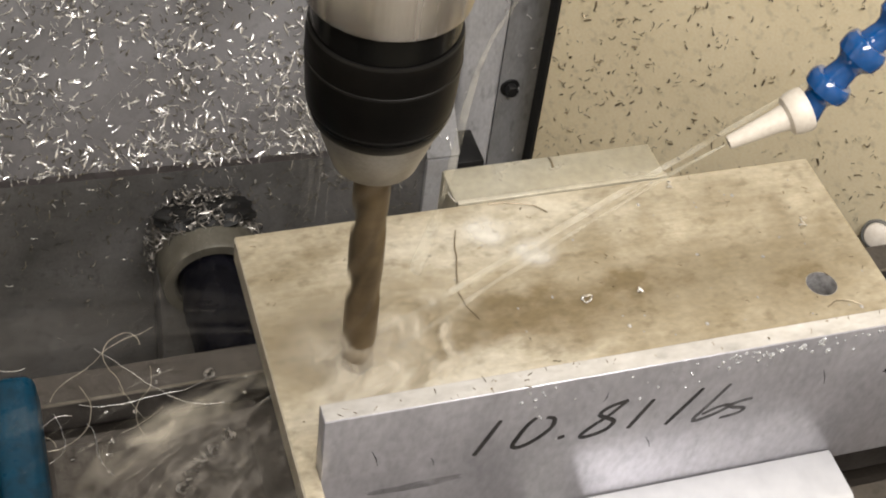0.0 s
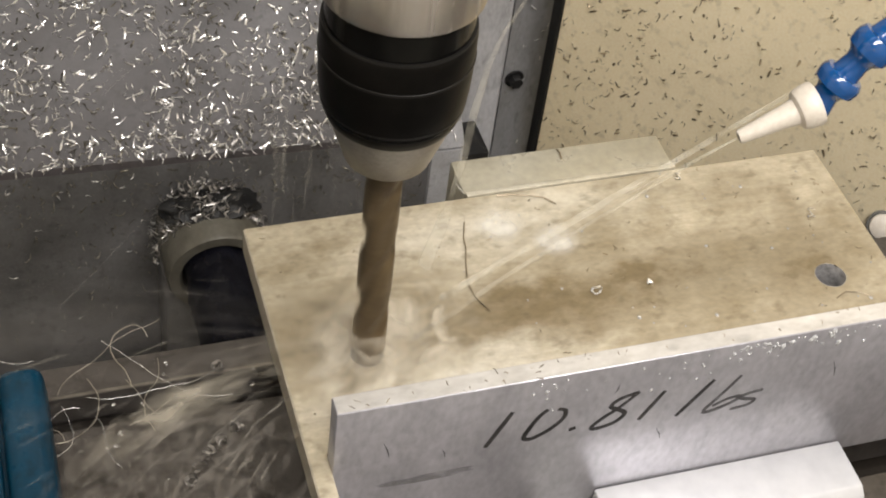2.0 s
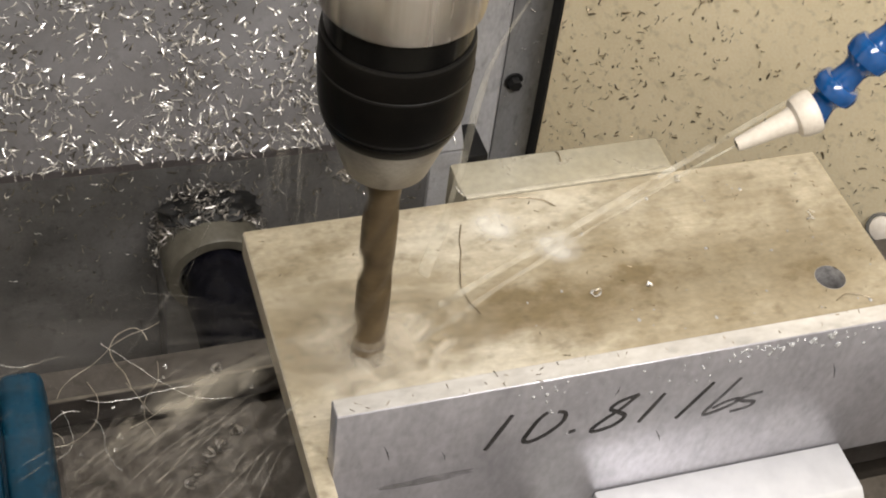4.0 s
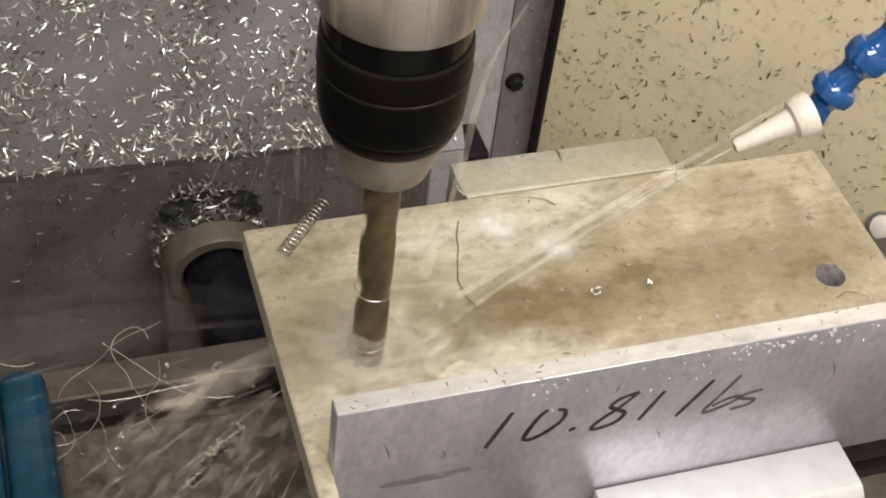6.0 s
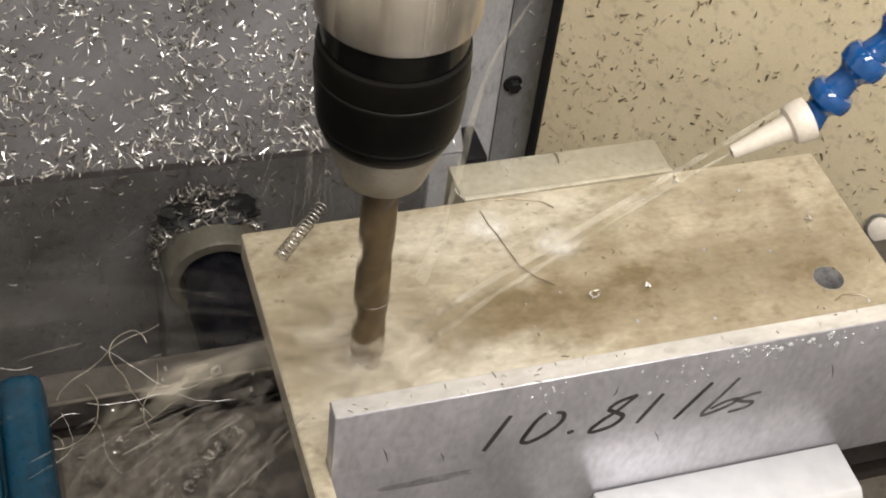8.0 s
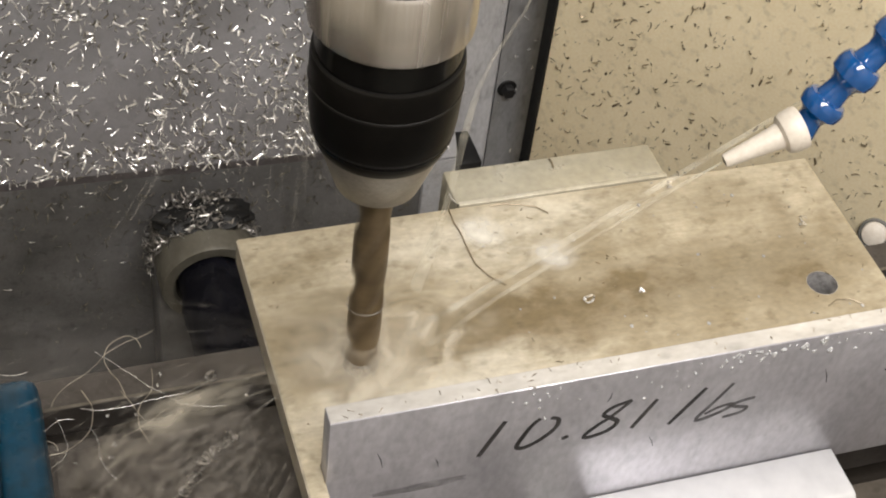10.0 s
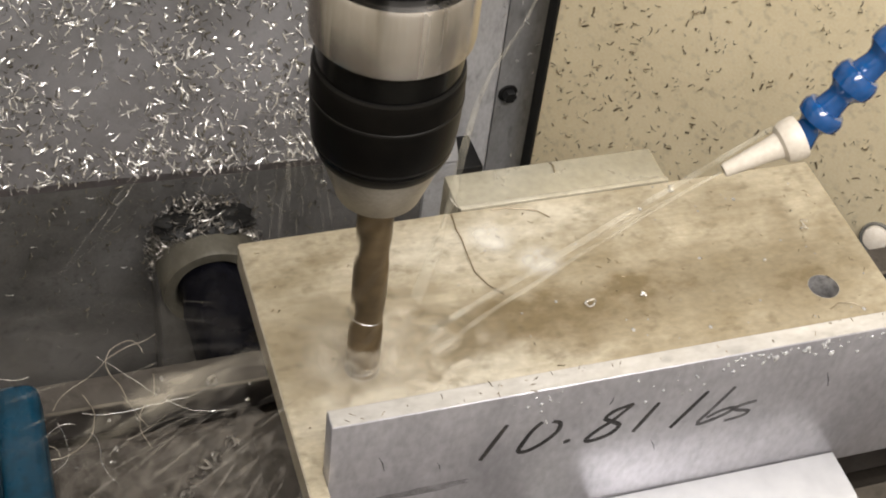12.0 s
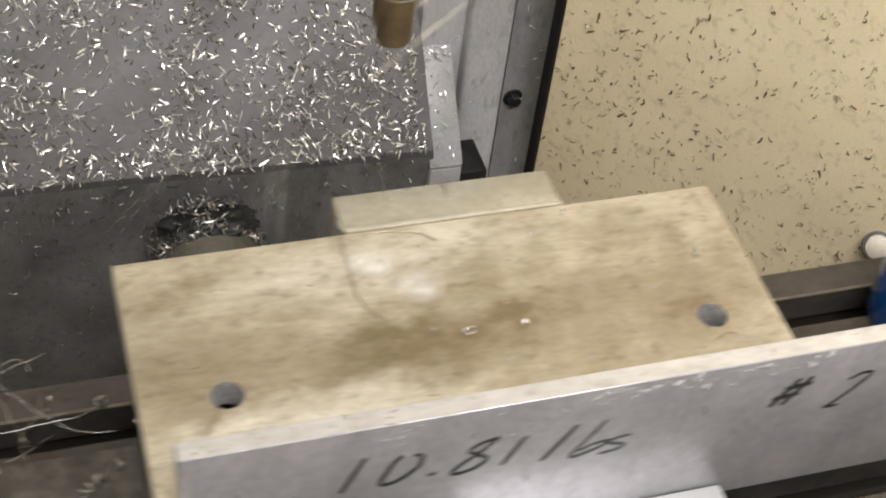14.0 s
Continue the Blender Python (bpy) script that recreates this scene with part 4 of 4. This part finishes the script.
def plate_dirt():
    rng = random.Random(51)
    places = [(Vector((rng.uniform(5, 250), rng.uniform(4, 112), -0.6)), (0, 0, 1)) for i in range(90)]
    places += [(Vector((rng.uniform(8, 250), rng.gauss(2, 1.2), -0.5)), (0, 0, 1)) for i in range(40)]
    ob = solo("plate_dirt", chip_cloud(places, 52, (0.6, 2.6), (0.25, 0.6)), M_PCHIP, (127, 57, 0), "tiny dark bits of dirt on the plate", "dirt", kind="stuff")
    TABLE_THINGS.append(ob)
    places = [(Vector((rng.uniform(10, 260), rng.uniform(-7.6, -0.6), 32.2)), (0, 0, 1)) for i in range(36)]
    ob = solo("bar_dirt", chip_cloud(places, 53, (0.8, 3.5), (0.2, 0.5)), M_PCHIP, (127, -4, 33), "tiny burrs and dirt on the bar's top edge", "dirt", kind="stuff")
    TABLE_THINGS.append(ob)


plate_dirt()


def patch(cx, cy, rx, ry, z, seed, dome=0.5):
    """A thin, uneven pool."""
    bm = bmesh.new()
    n = 40
    rings = []
    for k, f in enumerate((1.0, 0.8, 0.5)):
        ring = []
        for i in range(n):
            a = 2 * math.pi * i / n
            w = 1 + 0.45 * noise.noise(Vector((math.cos(a) * 1.3, math.sin(a) * 1.3, seed))) + 0.16 * noise.noise(Vector((math.cos(a) * 4, math.sin(a) * 4, seed)))
            ring.append(bm.verts.new((cx + rx * w * f * math.cos(a), cy + ry * w * f * math.sin(a), z + dome * (1 - f) ** 0.6)))
        rings.append(ring)
    for a, b in zip(rings, rings[1:]):
        for i in range(n):
            bm.faces.new((a[i], a[(i + 1) % n], b[(i + 1) % n], b[i]))
    c = bm.verts.new((cx, cy, z + dome))
    for i in range(n):
        bm.faces.new((rings[-1][i], rings[-1][(i + 1) % n], c))
    return bm


def layer(x0, x1, half, rise=lambda r: 0.0, cup=0.0, nx=14, ny=7):
    """A thin curved sheet along local x; half is its half width at a distance, rise its height there."""
    bm = bmesh.new()
    rows = []
    for i in range(nx + 1):
        r = x0 + (x1 - x0) * i / nx
        rows.append([bm.verts.new((r, half(r) * (2 * j / ny - 1), rise(r) + cup * math.sin(math.pi * j / ny) * half(r))) for j in range(ny + 1)])
    for a, b in zip(rows, rows[1:]):
        for j in range(ny):
            bm.faces.new((a[j], a[j + 1], b[j + 1], b[j]))
    return bm


def fluid(name, bm, material, base, label):
    """A piece of flowing coolant, its mesh about its own origin."""
    bm.transform(Matrix.Translation(base))
    return solo(name, bm, material, base, label, "coolant", kind="stuff")


FOAM = []


def foam():
    for k, (x, y) in enumerate(((119.6, 82), (100, 97))):
        FOAM.append(fluid("coolant_foam", patch(0, 0, 15, 13, 0.15, 7.3 * k + 1, 0.2), M_FOAM, (x, y, 0), "soft white blob of coolant foam on the plate"))


foam()


def whirl():
    """Coolant whirled up round the drill, in thin round layers that narrow upwards."""
    out = []
    for k, (r, z) in enumerate(((32, 4), (24, 13))):
        bm = layer(-r * 1.2, r * 1.2, lambda q: r * 1.2, lambda q: 0.02 * abs(q), 0.05, 10, 10)
        bm.transform(Matrix.Diagonal((1.1 if k == 0 else 0.7, 1.1 if k == 0 else 0.7, 1, 1)))
        out.append(fluid("coolant_whirl", bm, M_WHIRLTOP if k else M_WHIRL, (AXIS[0], AXIS[1], z), "milky coolant whirled round the drill"))
    return out


WHIRL = whirl()


def haze():
    """Dirty and milky coolant drifting over the plate by the drill."""
    out = []
    for x, y, z, m in ((44, 48, 0.7, M_HAZE),):
        bm = layer(-52, 52, lambda q: 43, lambda q: 0, 0, 6, 6)
        out.append(fluid("coolant_film", bm, m, (x, y, z), "dirty coolant streaming over the plate"))
    return out


HAZE = haze()
SPRAY = []


def spray():
    """Coolant slung off the drill: tongues off the plate's end, fans down to the table, veils over it, and single streaks."""
    for az, m, x0, x1, half, rise in ((185, M_TONGUE, 31, 116, lambda r: 8 + 0.05 * r, lambda r: 6 + 0.02 * r - 0.0058 * max(0, r - 30) ** 2),
                                      (197, M_FAN, 32, 146, lambda r: 8 + 0.3 * r, lambda r: 3 - 0.0068 * max(0, r - 28) ** 2), (216, M_FAN, 40, 138, lambda r: 8 + 0.3 * r, lambda r: 3 - 0.0085 * max(0, r - 34) ** 2),
                                      (168, M_VEIL, 40, 200, lambda r: 10 + 0.3 * r, lambda r: 7 + 0.12 * r - 0.0014 * r * r)):
        ob = fluid("coolant_spray", layer(x0, x1, half, rise, 0.12, 18, 8), m, (AXIS[0], AXIS[1], 0), "misty sheet of milky coolant slung from the drill")
        SPRAY.append((ob, az))
    for k in range(3):
        rng = random.Random(70 + k)
        bm = bmesh.new()
        for i in range(26):
            az, d0, ln = radians(rng.gauss(12, 20)), rng.uniform(26, 130), rng.uniform(8, 34)
            up, fall = (rng.uniform(-4, 14) if rng.random() < 0.4 else rng.uniform(-4, 4)), rng.uniform(0.0025, 0.0075)
            s = Vector((rng.uniform(-6, 6), rng.uniform(-10, 10), rng.uniform(2, 10)))
            pts = [s + Vector((math.cos(az) * d, math.sin(az) * d, up * d / 60 - fall * d * d)) for d in (d0 + ln * q / 8 for q in range(9))]
            # streaks that would lie on the table or the plate have already run off
            if any(p.z < (-98 if p.x > 36 else 0.8) for p in pts):
                continue
            w = rng.choice((0.12, 0.16, 0.2, 0.3, 0.5))
            tube(pts, [0.06 + w * math.sin(math.pi * (q + 0.2) / 8.4) for q in range(9)], 6, bm, 0.35)
        SPRAY.append((fluid("coolant_streaks", bm, M_SPRAY, (AXIS[0], AXIS[1], 0), "fine streaks of coolant slung from the drill"), 180))


spray()


def falling():
    """Coolant dripping past the chuck behind the plate."""
    out = []
    for k in range(2):
        rng = random.Random(170 + k)
        bm = bmesh.new()
        for i in range(26):
            x, y, z, ln = rng.gauss(0, 26), rng.uniform(-22, 22), rng.uniform(-40, 30), rng.uniform(26, 58)
            w = rng.choice((0.25, 0.4, 0.6, 0.9))
            lean = 0.014 * x + rng.uniform(-0.1, 0.04)
            tube([Vector((x + lean * q * ln / 6, y, z - ln * q / 6)) for q in range(7)], [0.1 + w * math.sin(math.pi * (q + 0.2) / 6.4) for q in range(7)], 6, bm, 0.5)
        out.append(fluid("coolant_drips", bm, M_DRIP, (30, 150, 40), "falling streaks of coolant behind the plate"))
    return out


FALL = falling()


def wound_chip(z, tilt, r):
    """A thin chip caught round the drill."""
    bm = tube([Vector((AXIS[0] + r * math.cos(a), AXIS[1] + r * math.sin(a), z + tilt * r * math.cos(a))) for a in (5.2 * i / 24 for i in range(25))], 0.16, 5)
    return solo("wound_chip", bm, M_CHIP, (AXIS[0], AXIS[1], 0), "thin wiry chip wound round the spinning drill", "metal chip", "loose chips")


WOUND = [wound_chip(6, 0.14, 7.2), wound_chip(33, -0.1, 6.8)]


def table_film():
    """Shallow coolant rippling on the table's front land."""
    bm = layer(-42, 42, lambda q: 44, lambda q: 0, 0, 24, 24)
    for v in bm.verts:
        v.co.z += 0.5 * noise.noise(v.co * 0.12) + 0.25 * noise.noise(v.co * 0.35)
    bm.transform(Matrix.Translation((-40, 58, -102.2)))
    ob = solo("table_coolant", bm, M_RIPPLE, (-40, 58, -103), "shallow rippling coolant on the dark table", "coolant", kind="stuff")
    TABLE_THINGS.append(ob)


table_film()


def spring_chip():
    ob = solo("spring_chip", tube(coil((0, 0, 3.4), (23, 25, 3.8), 2.6, 15, 190), 0.28, 5), M_HEAP, (0, 0, 0), "tightly coiled springy chip", "metal chip", "loose chips")
    pts = [Vector(p) for p in ((0, 0, 0.6), (3, -9, 0.8), (6, -14, 0.5), (9, -22, 0.9), (13, -31, 0.6), (19, -37, 0.6), (26, -41, 0.8))]
    string = solo("string_chip", tube(pts, 0.25, 5), M_STRING, (0, 0, 0), "thin wavy string chip on the plate", "metal chip", "loose chips")
    return ob, string


SPRING, STRING = spring_chip()
bm = patch(41, -13, 20, 2.2, 0, 3.3, 0.02)
bm.transform(Matrix.Translation((0, -8.2, -13)) @ Matrix.Rotation(radians(90), 4, "X") @ Matrix.Translation((0, 13, 0)))
part("smudge", bm, M_SMUDGE, BAR, "grey rubbed smudge")
HEAD_Z = [(0.0, -4), (0.2, -3.6), (0.3, -1.5), (0.4, 4.5), (0.5, 1), (0.6, -3.2), (0.8, -3.9), (1.0, -4), (1.5, -4.7), (2.0, -5.5), (2.5, -6.2), (3.0, -7), (4.2, -8.2), (5.5, -9.3), (6.0, -9.9),
          (6.5, -10.5), (6.8, -10.3), (6.9, 2.0), (7.0, 7.0), (7.1, -1), (7.2, -10.4), (7.5, -10.7), (8.0, -11.4), (9.0, -12.2), (10.0, -12.8), (10.2, -4), (10.3, 5.8), (10.4, 6.6), (10.5, -5.5), (10.6, -14.6),
          (11.0, -14.4), (11.5, -15.1), (12.0, -15.7), (12.1, -13.5), (12.2, 1.5), (12.3, 25), (12.4, 48), (12.5, 62.5), (12.6, 68), (12.9, 80), (13.1, 92), (13.2, 100), (13.3, 114), (13.4, 135), (13.5, 150),
          (13.6, 154.5), (14.0, 155.5)]
TABLE_X = [(0.0, 0), (13.55, 0), (13.6, -0.4), (13.7, -4.8), (13.8, -15), (13.9, -30), (14.0, -49.9)]


def motions():
    for ob in TABLE_THINGS:
        b = world_of(BASES[ob])
        walk(ob, [(t, pose(b.x + x * 0.001, b.y, b.z)) for t, x in TABLE_X])
    for ob in HEAD_THINGS:
        b = world_of(BASES[ob])
        walk(ob, [(t, pose(b.x, b.y, b.z + z * 0.001)) for t, z in HEAD_Z])
    # coolant follows the drill, then falls on the table
    lift = lambda t: float(np.interp(t, [r[0] for r in HEAD_Z], [max(0.0, r[1]) for r in HEAD_Z]))
    shift = lambda t: float(np.interp(t, [r[0] for r in TABLE_X], [r[1] for r in TABLE_X]))
    times = [i * 0.1 for i in range(141)]
    for k, (ob, az) in enumerate(SPRAY):
        rng = random.Random(90 + k)
        b = world_of(BASES[ob])
        rows = []
        for t in times:
            z = 0.35 * lift(t) if t < 13.2 else 0.35 * lift(13.2) - (t - 13.2) * 420
            rows.append((t, pose(b.x + rng.uniform(-0.006, 0.004), b.y + rng.uniform(-0.006, 0.006), b.z + max(z, -90) * 0.001, 0, 0, az + rng.uniform(-9, 9))))
        walk(ob, rows)
    # what whirls on the plate runs off its back corner into the pan once the drill has lifted
    runoff = lambda t, k: float(np.interp(t, [12.15 + 0.05 * k, 12.4 + 0.05 * k], [0, 1]))
    sink = lambda u: float(np.interp(u, [0, 0.6, 0.8, 1], [0, 0, -60, -395]))
    slide = lambda b, u: (b.x - 0.11 * u, b.y + 0.17 * u, b.z + 0.001 * sink(u))
    for k, ob in enumerate(WHIRL):
        b = world_of(BASES[ob])
        walk(ob, [(t, pose(*slide(b, runoff(t, k)), 0, 0, -(43 + 5 * k) * i)) for i, t in enumerate(times)])
    for k, ob in enumerate(HAZE + FOAM):
        rng = random.Random(120 + k)
        b = world_of(BASES[ob])
        far = 0.008 if k < len(HAZE) else 0.004
        rows = []
        for t in times:
            x, y, z = slide(b, runoff(t, 2)) if k < len(HAZE) else b
            rows.append((t, pose(x + rng.uniform(-far, far) + 0.001 * shift(t), y + rng.uniform(-far, far) * 0.5, z, 0, 0, rng.uniform(-30, 30))))
        walk(ob, rows)
    for k, ob in enumerate(FALL):
        rng = random.Random(150 + k)
        b = world_of(BASES[ob])
        walk(ob, [(t, pose(b.x + rng.uniform(-0.012, 0.012), b.y, b.z + rng.uniform(-0.02, 0.01), 0, 0, rng.uniform(-25, 25))) for t in times])
    climb = lambda t: float(np.interp(t, [0, 3.3, 5.0, 14], [-34, -34, 14, 14]))
    height = lambda t: float(np.interp(t, [r[0] for r in HEAD_Z], [r[1] for r in HEAD_Z]))
    for ob in WOUND:
        b = world_of(BASES[ob])
        walk(ob, [(i / 30, pose(b.x, b.y, b.z + 0.001 * (height(i / 30) + climb(i / 30)), 0, 0, -86 * i)) for i in range(421)])
    lay = lambda x, y, z, rz=0: pose(x * 0.001, y * 0.001, (z - TABLE_Z) * 0.001, 0, 0, rz)
    walk(SPRING, [(0.0, lay(60, 118, -102.5)), (3.3, lay(60, 118, -102.5)), (3.9, lay(45, 116, 20, -10)), (4.6, lay(11, 95, 0)), (8.3, lay(11, 95, 0)), (8.9, lay(30, 122, 15, -15)), (9.5, lay(60, 118, -102.5, -20)),
                  (13.6, lay(60, 118, -102.5, -20)), (14.0, lay(60 - 49.9, 118, -102.5, -20))])
    walk(STRING, [(0.0, lay(88, 100, 0, -38)), (3.2, lay(88, 100, 0, -38)), (5.3, lay(84, 101, 0, -45)), (8.2, lay(98, 108, 0, -12)), (10.3, lay(88, 115, 0, -22)), (12.0, lay(89, 113, 0, -24)), (12.4, lay(93, 112, 0, -18)), (13.6, lay(91, 113, 0, -25))]
         + [(t, lay(91 + x, 113, 0, -25)) for t, x in TABLE_X[3:]])
    walk(DRILL, [(i / 30, pose(0, 0, 0, 0, 0, -86 * i)) for i in range(421)])


motions()
